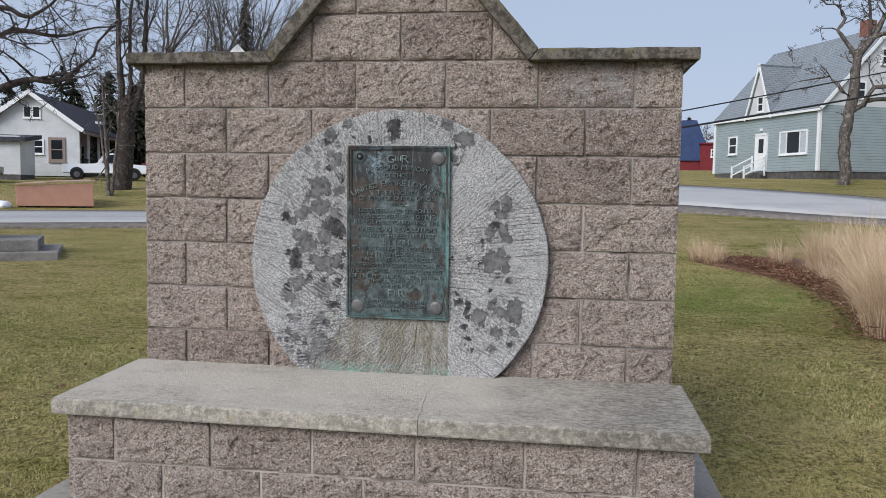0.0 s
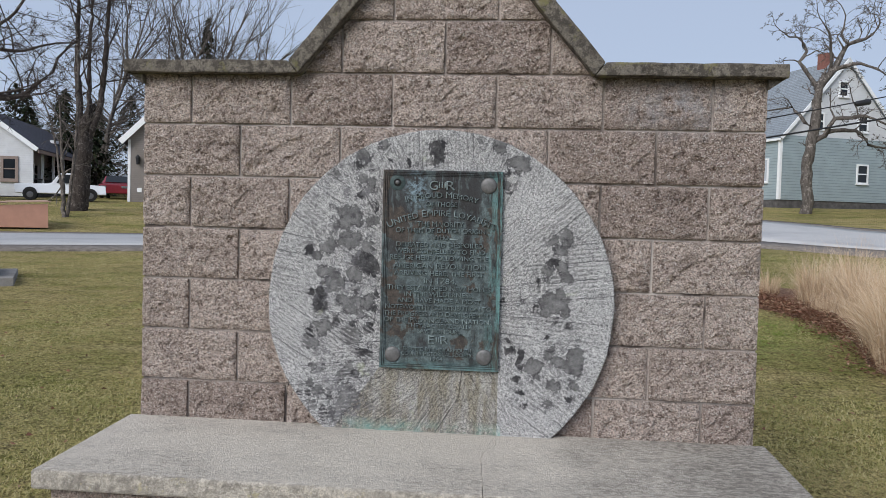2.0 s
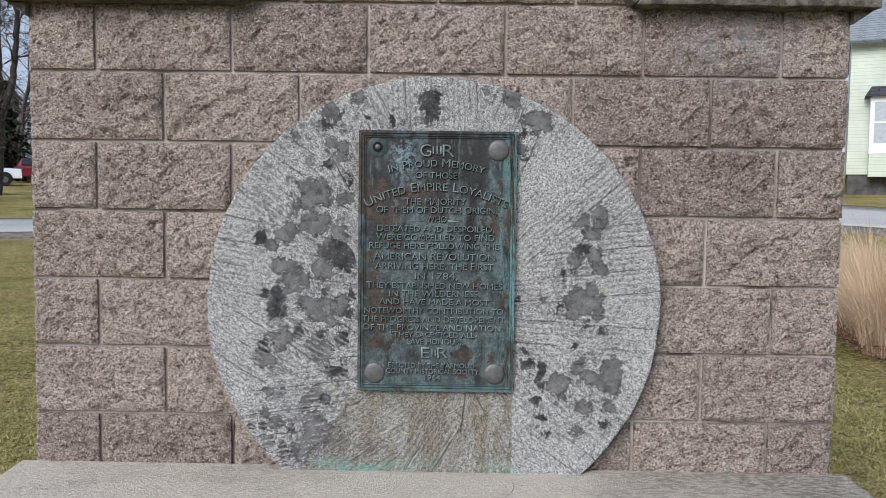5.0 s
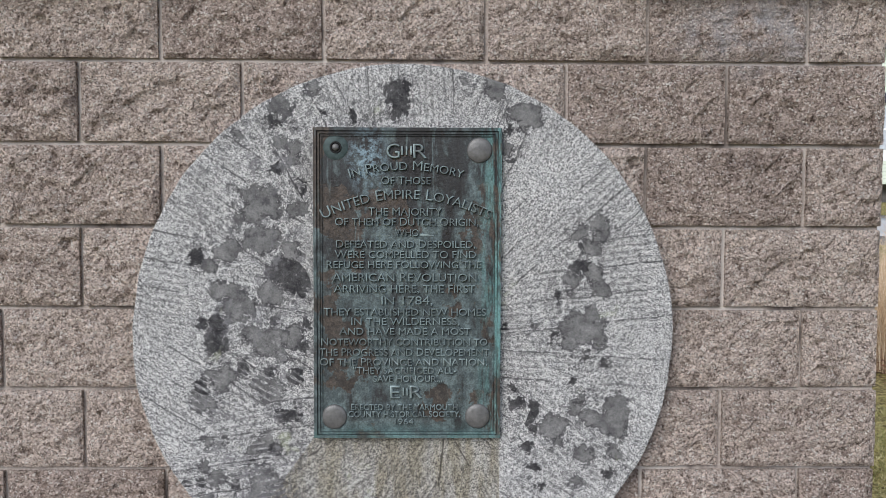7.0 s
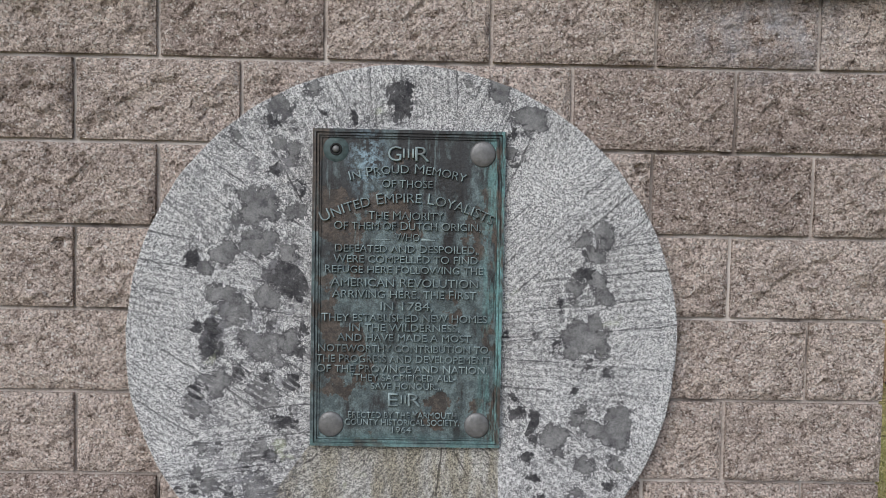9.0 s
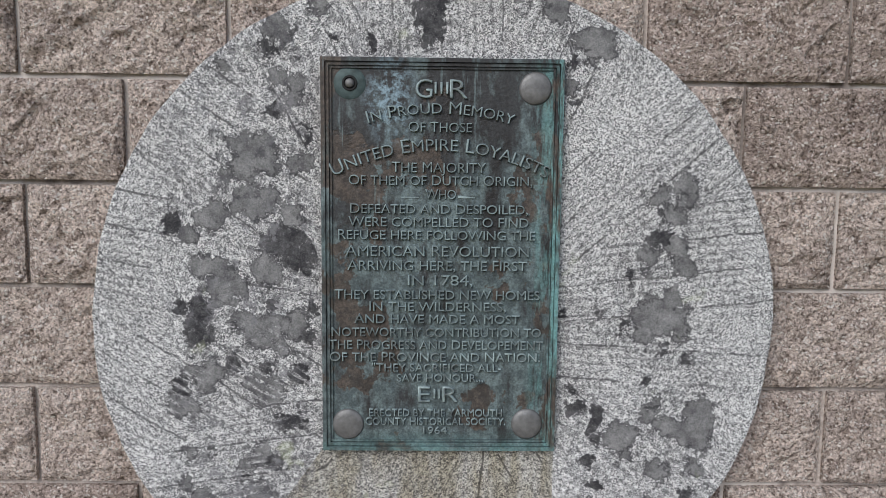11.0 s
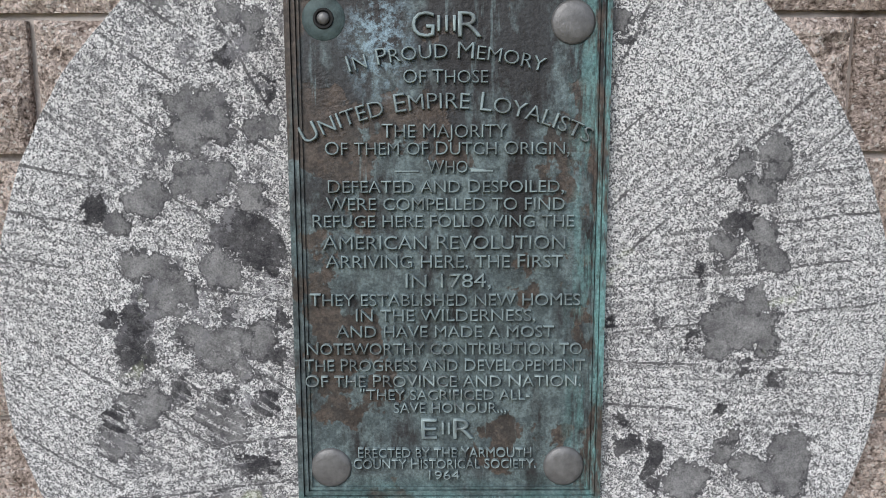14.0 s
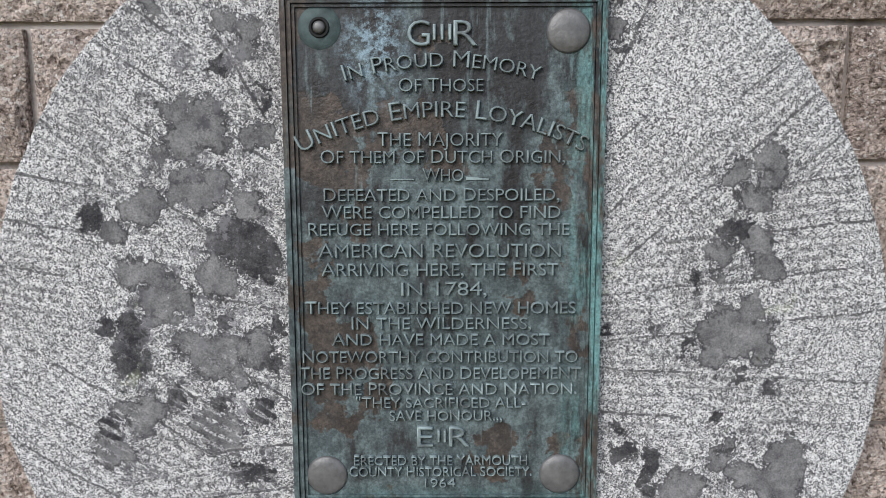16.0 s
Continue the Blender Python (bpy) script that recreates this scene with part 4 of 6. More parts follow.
LINES = (
    ("In Proud Memory", 0.274, 0.0235, 0.006, 1.505, 0.483), ("Of Those", 0.119, 0.0195, 0.005, 1.471, None),
    ("United Empire Loyalists", 0.414, 0.027, 0.006, 1.436, 0.425), ("The Majority", 0.177, 0.0205, 0.003, 1.3955, None),
    ("Of them of Dutch Origin,", 0.346, 0.0195, 0.007, 1.3715, None), ("Who", 0.058, 0.0190, 0.007, 1.346, None),
    ("Defeated and Despoiled,", 0.336, 0.0190, 0.005, 1.318, None), ("Were compelled to find", 0.341, 0.0195, 0.004, 1.293, None),
    ("Refuge here following the", 0.374, 0.0190, 0.001, 1.2685, None), ("American Revolution", 0.349, 0.0215, 0.002, 1.2365, None),
    ("Arriving here, the First", 0.342, 0.0200, 0.002, 1.2095, None), ("In 1784,", 0.124, 0.0205, 0.008, 1.1805, None),
    ("They established new homes", 0.393, 0.0190, 0.003, 1.1535, None), ("In the wilderness,", 0.262, 0.0190, 0.004, 1.1305, None),
    ("And have made a most", 0.318, 0.0185, 0.003, 1.1065, None), ("Noteworthy contribution to", 0.403, 0.0185, 0.002, 1.0805, None),
    ("The Progress and Developement", 0.413, 0.0185, 0.002, 1.0555, None), ("Of the Province and Nation.", 0.407, 0.0185, 0.0, 1.0315, None),
    ('"They sacrificed all-', 0.251, 0.0165, 0.003, 1.0115, None), ("save honour.,,", 0.167, 0.0165, 0.010, 0.9915, None),
    ("Erected by the Yarmouth", 0.259, 0.0155, 0.002, 0.922, None), ("County Historical Society.", 0.273, 0.0155, 0.002, 0.9045, None),
    ("1964", 0.046, 0.0140, 0.001, 0.887, None),
)


def build_plaque():
    plaque = thing("memorial_plaque", "dark weathered bronze plaque with raised lettering and verdigris", "plaque")
    part("backplate", box_bm((PX0 + 0.004, FIELD, PZ0 + 0.004), (PX1 - 0.004, -0.0525, PZ1 - 0.004)), M_BRONZE, plaque)
    part("outer_moulding", ring_bm(PX0, PZ0, PX1, PZ1, 0.0075, -0.071, -0.053, 0.0025), M_BRONZE, plaque)
    part("middle_moulding", ring_bm(PX0 + 0.0085, PZ0 + 0.0085, PX1 - 0.0085, PZ1 - 0.0085, 0.006, -0.067, -0.058, 0.0025), M_BRONZE, plaque)
    part("inner_moulding", ring_bm(PX0 + 0.0155, PZ0 + 0.0155, PX1 - 0.0155, PZ1 - 0.0155, 0.004, -0.0635, -0.058, 0.0015), M_BRONZE, plaque)
    for k, (body, w, h, x, z, arc) in enumerate(LINES):
        line = text_mesh(body, w, h, 0.84 if arc else 0.93, arc=arc)
        if k < 17:
            for letter in islands(line):
                mesh_part("letter", letter, M_LETTER, plaque).matrix_basis = pose(x, FIELD - 0.0002, z)
        else:
            ob = mesh_part("small_lettering", line, M_LETTER, plaque)
            ob.matrix_basis = pose(x, FIELD - 0.0002, z)
            tagged(ob, kind="stuff")
    for letters in ((("G", 0.032, 0.036, -0.026, 1.5335), ("III", 0.026, 0.023, 0.0065, 1.541), ("R", 0.034, 0.036, 0.039, 1.5335)),
                    (("E", 0.024, 0.032, -0.021, 0.951), ("II", 0.013, 0.019, 0.004, 0.958), ("R", 0.031, 0.032, 0.030, 0.951))):
        for body, w, h, x, z in letters:
            ob = mesh_part("cypher_letter", text_mesh(body, w, h), M_LETTER, plaque)
            ob.matrix_basis = pose(x, FIELD - 0.0002, z)
    for x0, x1 in ((-0.068, -0.034), (0.040, 0.072)):
        part("dash", prism_bm([(x0, 1.3475), (x1, 1.3475), (x1, 1.3492), (x0, 1.3522) if x0 > 0 else (x0, 1.3492)], FIELD - 0.002, FIELD + 0.001), M_LETTER, plaque)
    face = Matrix.Rotation(radians(90), 4, "X")
    dome = [(0.0305, 0.0), (0.0305, 0.0015), (0.0275, 0.0042), (0.020, 0.0062), (0.010, 0.0073), (0.0, 0.0076)]
    for x, z in ((0.182, 1.5535), (0.1805, 0.906), (-0.169, 0.9045)):
        part("stud", turned_bm(dome, Matrix.Translation((x, FIELD, z)) @ face, 40), M_STUD, plaque, "domed grey bronze cover stud", True)
    rosette = part("bolt_seat", turned_bm([(0.030, 0), (0.029, 0.001), (0.016, 0.0016), (0.0155, 0.0016), (0.0, 0.0016)], Matrix.Translation((-0.164, FIELD, 1.559)) @ face, 40), M_PATINA, plaque, "green stained seat of a missing stud", True)
    part("bolt_hole", turned_bm([(0.0145, 0.0015), (0.0135, 0.0045), (0.011, 0.0045), (0.0095, 0.0018), (0, 0.0018)], Matrix.Translation((-0.164, FIELD, 1.559)) @ face, 32), M_HOLE, rosette, "dark ring round the bolt")
    part("bolt", turned_bm([(0.0085, 0.0017), (0.0083, 0.006), (0.005, 0.008), (0, 0.0082)], Matrix.Translation((-0.164, FIELD, 1.559)) @ face, 24), M_STUD, rosette, "", True)
    return plaque


build_bench()
build_stone()
build_plaque()
build_coping()
build_wall()


# ---- plants ----
def grow(rnd, start, heading, length, radius, depth, lines, bend=0.25, droop=0.0, twig=0.008, fork=(2, 3), spread=(0.35, 0.8), shrink=0.68, low=-9.0, first=None):
    """One limb and, from it, its side shoots, as tapered lines sorted by depth."""
    steps = max(3, int(length / 0.45) if depth > 1 else 3)
    if first is not None:
        bend, later = first, bend
    else:
        later = bend
    p, h = start.copy(), heading.normalized()
    line = [(p.copy(), radius)]
    end = radius * (0.55 if depth else 0.4)
    for k in range(steps):
        h = (h + bend * Vector((rnd.gauss(0, 1), rnd.gauss(0, 1), rnd.gauss(0, 0.8) - droop)) * 0.5).normalized()
        if p.z < low and h.z < 0.1:
            h = Vector((h.x, h.y, abs(h.z) + 0.25)).normalized()
        p = p + h * (length / steps)
        line.append((p.copy(), max(twig * 0.6, radius + (end - radius) * (k + 1) / steps)))
        if depth > 0 and k > 0 and rnd.random() < 0.75 and (first is None or k > steps * 0.55):
            side = (h + 1.1 * Vector((rnd.gauss(0, 1), rnd.gauss(0, 1), rnd.gauss(0.1, 0.7)))).normalized()
            r = line[-1][1]
            grow(rnd, p, side, length * rnd.uniform(0.35, 0.6), max(twig, r * 0.45), depth - 1, lines, later * 1.1, droop, twig, fork, spread, shrink, low)
    lines.setdefault(depth, []).append(line)
    if depth > 0:
        for _ in range(rnd.randint(*fork)):
            away = Vector((rnd.gauss(0, 1), rnd.gauss(0, 1), rnd.gauss(0.15, 0.6)))
            turn = rnd.uniform(*spread)
            grow(rnd, p, (h + turn * away).normalized(), length * rnd.uniform(0.75, 1.0) * shrink, max(twig, end * rnd.uniform(0.7, 0.95)), depth - 1, lines, later, droop, twig, fork, spread, shrink, low)


def bare_tree(name, label, x, y, seed, stems, depth, material, twig=0.008, group="", **how):
    """A leafless tree: stems are (heading, length, radius) from its foot."""
    rnd = random.Random(seed)
    tree = thing(name, label, "tree", group, on_ground(x, y, -0.08))
    lines = {}
    for off, heading, length, radius in stems:
        grow(rnd, Vector(off), Vector(heading), length, radius, depth, lines, twig=twig, **how)
        flare = [(Vector(off) + Vector((0, 0, -0.1)), radius * 1.5), (Vector(off) + Vector((0, 0, 0.25)), radius * 1.08), (Vector(off) + Vector(heading).normalized() * 0.7, radius * 0.97)]
        lines[depth].append(flare)
    for d in sorted(lines, reverse=True):
        kind = "trunk" if d == depth else ("twig_spray" if d <= 1 else "branching")
        ob = mesh_part(kind, tubes_mesh(kind, lines[d], 7 if d == depth else (5 if d > 1 else 3)), material, tree)
        if kind != "trunk":
            tagged(ob, kind="stuff")
    return tree


def smooth_line(points, r0, r1, rnd, step=0.28, wobble=0.03):
    """A gently wavering tapered line through a few points."""
    pts = [Vector(p) for p in points]
    pts = [2 * pts[0] - pts[1]] + pts + [2 * pts[-1] - pts[-2]]
    line = []
    for k in range(1, len(pts) - 2):
        a, b, c, d = pts[k - 1:k + 3]
        n = max(2, int((c - b).length / step))
        for j in range(n + (k == len(pts) - 3)):
            t = j / n
            p = 0.5 * (2 * b + (c - a) * t + (2 * a - 5 * b + 4 * c - d) * t * t + (3 * b - a - 3 * c + d) * t ** 3)
            line.append(p + wobble * Vector((rnd.gauss(0, 1), rnd.gauss(0, 1), rnd.gauss(0, 0.6))))
    last = len(line) - 1
    return [(p, (r0 + (r1 - r0) * k / last) * rnd.uniform(0.86, 1.12)) for k, p in enumerate(line)]


class GuidedTree:
    """A leafless tree with a trunk and main limbs along given lines, and twigs that grow by chance."""

    def __init__(self, name, label, x, y, seed, material, twig, size=1.0):
        self.rnd, self.material, self.twig, self.lines = random.Random(seed), material, twig, {}
        self.root = thing(name, label, "tree", "", on_ground(x, y, -0.08) @ Matrix.Scale(size, 4))

    def limb(self, points, r0, r1, name="limb", shoots=0.7, length=1.0, depth=2, start=0.3, rise=0.3, **how):
        rnd = self.rnd
        line = smooth_line(points, r0, r1, rnd)
        mesh_part(name, tubes_mesh(name, [line], 8), self.material, self.root)
        for k in range(1, len(line)):
            if k < start * len(line) or rnd.random() > shoots:
                continue
            p, r = line[k]
            along = (p - line[k - 1][0]).normalized()
            side = (0.6 * along + Vector((rnd.gauss(0, 0.9), rnd.gauss(0, 0.9), rnd.gauss(rise, 0.7)))).normalized()
            grow(rnd, p, side, length * rnd.uniform(0.5, 1.1), max(self.twig, min(0.5 * r, 0.05)), depth, self.lines, twig=self.twig, **how)
        grow(rnd, line[-1][0], line[-1][0] - line[-2][0], length * 0.9, r1, depth, self.lines, twig=self.twig, **how)

    def done(self):
        for d in sorted(self.lines, reverse=True):
            ob = mesh_part("twig_spray", tubes_mesh("twig_spray", self.lines[d], 4 if d > 1 else 3), self.material, self.root)
            tagged(ob, kind="stuff")


def conifer(label, x, y, height, wide, seed, group="conifers behind the houses", lift=0.0):
    rnd = random.Random(seed)
    tree = thing("conifer", label, "tree", group, on_ground(x, y, lift))
    mesh_part("trunk", tubes_mesh("trunk", [[(Vector((0, 0, -0.2)), 0.18), (Vector((0, 0, height * 0.5)), 0.1), (Vector((0, 0, height)), 0.02)]], 6), M_BARK, tree)
    verts, faces = [], []
    for k in range(int(380 * height / 8)):
        t = rnd.random() ** 1.2
        z = height * (0.06 + 0.94 * t)
        reach = wide * (1 - t) ** 0.8 * rnd.uniform(0.55, 1.1) + 0.1
        a = rnd.uniform(0, 2 * math.pi)
        for s in range(7):
            f = rnd.uniform(0.25, 1)
            c = Vector((math.cos(a) * reach * f, math.sin(a) * reach * f, z - 0.22 * reach * f + rnd.uniform(-0.12, 0.12)))
            d = Vector((math.cos(a + rnd.uniform(-0.9, 0.9)), math.sin(a + rnd.uniform(-0.9, 0.9)), rnd.uniform(-0.5, 0.15))) * rnd.uniform(0.2, 0.42)
            u = d.cross(Vector((0, 0, 1))).normalized() * rnd.uniform(0.06, 0.13)
            b = len(verts)
            verts += [tuple(c - u), tuple(c + d), tuple(c + u), tuple(c - 0.3 * d + Vector((0, 0, 0.06)))]
            faces += [(b, b + 1, b + 2), (b, b + 2, b + 3)]
    me = bpy.data.meshes.new("crown")
    me.from_pydata(verts, [], faces)
    mesh_part("crown", me, M_NEEDLE, tree)
    return tree


def reed_mesh(seed, height, count, spread):
    rnd = random.Random(seed)
    verts, faces = [], []
    for _ in range(count):
        a, r = rnd.uniform(0, 2 * math.pi), spread * rnd.random() ** 0.7
        foot = Vector((math.cos(a) * r * 0.45, math.sin(a) * r * 0.45, 0))
        lean = Vector((math.cos(a + rnd.gauss(0, 0.5)), math.sin(a + rnd.gauss(0, 0.5)), 0)) * rnd.uniform(0.05, 0.75)
        h = height * (rnd.uniform(0.45, 1.05) if rnd.random() < 0.95 else rnd.uniform(1.1, 1.5))
        side = Vector((rnd.gauss(0, 1), rnd.gauss(0, 1), 0)).normalized() * rnd.uniform(0.0011, 0.0026)
        b = len(verts)
        bow = rnd.uniform(0.0, 0.5) * h
        for t, w in ((0, 1.0), (0.4, 0.9), (0.75, 0.7), (1.0, 0.15)):
            p = foot + lean * h * t * t * 1.1 + Vector((0, 0, h * t - bow * t ** 3 * lean.length * 2))
            verts += [tuple(p - side * w), tuple(p + side * w)]
        faces += [(b + k, b + k + 1, b + k + 3, b + k + 2) for k in (0, 2, 4)]
    me = bpy.data.meshes.new("reeds")
    me.from_pydata(verts, [], faces)
    return me


def build_bed():
    """A crescent flower bed with dry ornamental grasses."""
    edge = [(2.75, 9.7), (3.05, 9.1), (3.45, 8.4), (3.8, 7.6), (4.0, 6.8), (3.95, 6.0), (3.75, 5.2), (3.55, 4.6), (3.5, 4.1), (3.9, 3.75)]
    rim = [(5.2, 3.5), (6.6, 4.2), (7.2, 6.0), (6.6, 8.6), (5.0, 10.2), (3.4, 10.4)]
    bm = bmesh.new()
    c = Vector((4.9, 6.4))
    loop = [Vector(p) for p in edge + rim]
    rings = []
    for t in (1.0, 0.93, 0.8, 0.5, 0.15):
        ring = []
        for p in loop:
            q = c + (p - c) * t
            lift = (0.0 if t == 1.0 else 0.03) + 0.02 * noise.noise((q.x * 4, q.y * 4, 1))
            ring.append(bm.verts.new((q.x, q.y, ground_z(q.x, q.y) + lift)))
        rings.append(ring)
    n = len(loop)
    for a, b in zip(rings, rings[1:]):
        for k in range(n):
            bm.faces.new((a[k], a[(k + 1) % n], b[(k + 1) % n], b[k]))
    bm.faces.new(rings[-1])
    bmesh.ops.recalc_face_normals(bm, faces=bm.faces)
    tagged(part("flower_bed", bm, M_MULCH, smooth=True), "crescent bed of dark brown mulch in the lawn", "flower bed", kind="structure")
    tall = [reed_mesh(s, 0.92, 1500, 0.55) for s in (1, 2, 3)]
    low = [reed_mesh(s, 0.42, 420, 0.34) for s in (11, 12)]
    skirt = [reed_mesh(s, 0.32, 420, 0.60) for s in (21, 22)]
    rnd = random.Random(8)
    spots = [(3.72, 4.2, 0.95), (4.3, 3.95, 1.05), (3.85, 4.8, 0.9), (4.05, 5.3, 0.8), (4.7, 4.3, 1.1), (4.3, 5.4, 1.0), (5.0, 5.2, 1.1), (4.6, 6.2, 0.95), (5.4, 6.3, 1.1), (4.5, 7.1, 0.85), (5.2, 7.4, 1.0), (4.3, 8.0, 0.8), (5.0, 8.5, 0.9), (5.9, 5.0, 1.1), (5.4, 4.0, 1.05), (4.85, 3.7, 1.0)]
    for k, (x, y, s) in enumerate(spots):
        clump = thing("grass_clump", "tall clump of dry straw-coloured ornamental grass", "grass", "dry ornamental grasses", on_ground(x, y, 0.01, rnd.uniform(0, 360)))
        a = tagged(mesh_part("foliage", tall[k % 3], M_REED, clump), kind="stuff")
        a.scale = (s, s, s * rnd.uniform(0.85, 1.05))
        mesh_part("leaf_litter", skirt[k % 2], M_REED_FOOT, clump, "brown matted old leaves")
    for k, (x, y) in enumerate([(2.95, 9.6), (3.1, 9.3), (4.2, 7.3), (4.25, 6.6), (4.1, 9.4), (4.15, 5.9)]):
        clump = thing("grass_clump", "low tuft of dry straw-coloured grass", "grass", "dry ornamental grasses", on_ground(x, y, 0.0, rnd.uniform(0, 360)))
        tagged(mesh_part("foliage", low[k % 2], M_REED, clump), kind="stuff")
        mesh_part("leaf_litter", skirt[k % 2], M_REED_FOOT, clump, "brown matted old leaves").scale = (0.7, 0.7, 0.5)


def build_blades():
    """Short lawn blades round the monument."""
    rnd = random.Random(3)
    verts, faces = [], []
    count = 0
    while count < 460000:
        a = radians(rnd.uniform(-42, 40))
        r = 2.6 + 18 * rnd.random() ** 1.9
        x, y = EYE_X + r * math.sin(a), EYE_Y + r * math.cos(a)
        if (abs(x) < 1.44 and -0.95 < y < 0.68) or (abs(x) < 1.0 and y > 0.6) or (x > 3.1 and 2.8 < y < 10 and (x - 3.1) > 0.6 * math.sin((y - 3.3) / 6 * math.pi)):
            continue
        if noise.noise((x * 1.3, y * 1.3, 2)) < rnd.uniform(-0.75, 0.05):
            continue
        count += 1
        z = ground_z(x, y) - 0.004
        tuft = noise.noise((x * 7, y * 7, 5)) + 0.6 * noise.noise((x * 19, y * 19, 8))
        h = rnd.uniform(0.009, 0.025) * max(0.3, 1 + 0.9 * tuft) * min(1, 0.35 + 4 / r)
        t = rnd.uniform(0, 2 * math.pi)
        w = 0.0013 + 0.00030 * r
        ux, uy = w * math.cos(t), w * math.sin(t)
        lx, ly = rnd.gauss(0, 0.016), rnd.gauss(0, 0.016)
        b = len(verts)
        verts += [(x - ux, y - uy, z), (x + ux, y + uy, z), (x + lx, y + ly, z + h)]
        faces.append((b, b + 1, b + 2))
    me = bpy.data.meshes.new("lawn_blades")
    me.from_pydata(verts, [], faces)
    tagged(mesh_part("lawn_blades", me, M_BLADE), "short green and straw blades of the mown lawn", "grass", kind="stuff")


def scatter_leaves():
    """Dead leaves and straw bits lying on the grass, thicker along the bed."""
    rnd = random.Random(12)
    verts, faces = [], []
    for k in range(8500):
        if k < 8000:
            t = rnd.uniform(0, 1) if rnd.random() < 0.3 else rnd.uniform(0.35, 1)
            x, y = 3.45 + 0.55 * math.sin(t * math.pi) + rnd.gauss(0, 0.17), 3.9 + 5.6 * t + rnd.gauss(0, 0.15)
        else:
            a, r = radians(rnd.uniform(-42, 40)), 3.0 + 12 * rnd.random()
            x, y = EYE_X + r * math.sin(a), EYE_Y + r * math.cos(a)
        if abs(x) < 1.5 and -1.0 < y < 0.7:
            continue
        z = ground_z(x, y) + (0.03 + 0.11 * rnd.random() ** 2 if k < 8000 else 0.022)
        w, l, t = rnd.uniform(0.006, 0.013), rnd.uniform(0.011, 0.026), rnd.uniform(0, math.pi)
        ux, uy, vx, vy = w * math.cos(t), w * math.sin(t), -l * math.sin(t), l * math.cos(t)
        b = len(verts)
        verts += [(x - vx, y - vy, z), (x + ux, y + uy, z + rnd.uniform(0, 0.02)), (x + vx, y + vy, z + rnd.uniform(0, 0.015)), (x - ux, y - uy, z + rnd.uniform(0, 0.02))]
        faces += [(b, b + 1, b + 2), (b, b + 2, b + 3)]
    me = bpy.data.meshes.new("leaf_scatter")
    me.from_pydata(verts, [], faces)
    tagged(mesh_part("leaf_scatter", me, M_LEAF), "dry brown leaves scattered on the lawn", "leaves", kind="stuff")


# ---- houses, all built in a frame of their own: u along the gable end, v into depth, z up ----
def local(x, y, z, ux, uy):
    """The pose whose x axis points along (ux, uy)."""
    return pose(x, y, z, 0, 0, math.degrees(math.atan2(uy, ux)))


def window_unit(parent, c, wide, high, along, out, trim=M_WHITE, width=0.085, sash=True, glass=None, name="window"):
    """A window with its frame, sill and panes; along and out are unit vectors of the wall's run and its outside."""
    along, out = Vector(along), Vector(out)
    up = Vector((0, 0, 1))

    def bar(a0, a1, z0, z1, o0, o1, what, material, under):
        bm = bmesh.new()
        vs = [bm.verts.new(Vector(c) + along * a + out * o + up * z) for a in (a0, a1) for o in (o0, o1) for z in (z0, z1)]
        for f in ((0, 1, 3, 2), (4, 6, 7, 5), (0, 4, 5, 1), (2, 3, 7, 6), (0, 2, 6, 4), (1, 5, 7, 3)):
            bm.faces.new([vs[k] for k in f])
        bmesh.ops.recalc_face_normals(bm, faces=bm.faces)
        return part(what, bm, material, under)

    w = bar(-wide / 2, wide / 2, -high / 2, high / 2, -0.02, 0.012, name, glass or M_PANE, parent)
    for s in (-1, 1):
        bar(s * wide / 2, s * (wide / 2 + width), -high / 2 - width, high / 2 + width, -0.02, 0.06, "window_frame", trim, w)
        bar(-wide / 2, wide / 2, s * high / 2, s * (high / 2 + width), -0.02, 0.06, "window_frame", trim, w)
    if sash:
        bar(-wide / 2, wide / 2, -0.03, 0.03, 0.012, 0.04, "sash_rail", trim, w)
    bar(-wide / 2 - width - 0.03, wide / 2 + width + 0.03, -high / 2 - width - 0.05, -high / 2 - width, -0.02, 0.10, "sill", trim, w)
    return w


def roof_slab(parent, a, b, c, d, thick, material, name="roof"):
    """A sloping sheet through four corners, with thickness."""
    bm = bmesh.new()
    top = [bm.verts.new(p) for p in (a, b, c, d)]
    n = (Vector(b) - Vector(a)).cross(Vector(d) - Vector(a)).normalized()
    n = n if n.z > 0 else -n
    low = [bm.verts.new(Vector(p) - n * thick) for p in (a, b, c, d)]
    bm.faces.new(top)
    bm.faces.new(low[::-1])
    for k in range(4):
        j = (k + 1) % 4
        bm.faces.new((top[k], low[k], low[j], top[j]))
    bmesh.ops.recalc_face_normals(bm, faces=bm.faces)
    return part(name, bm, material, parent)


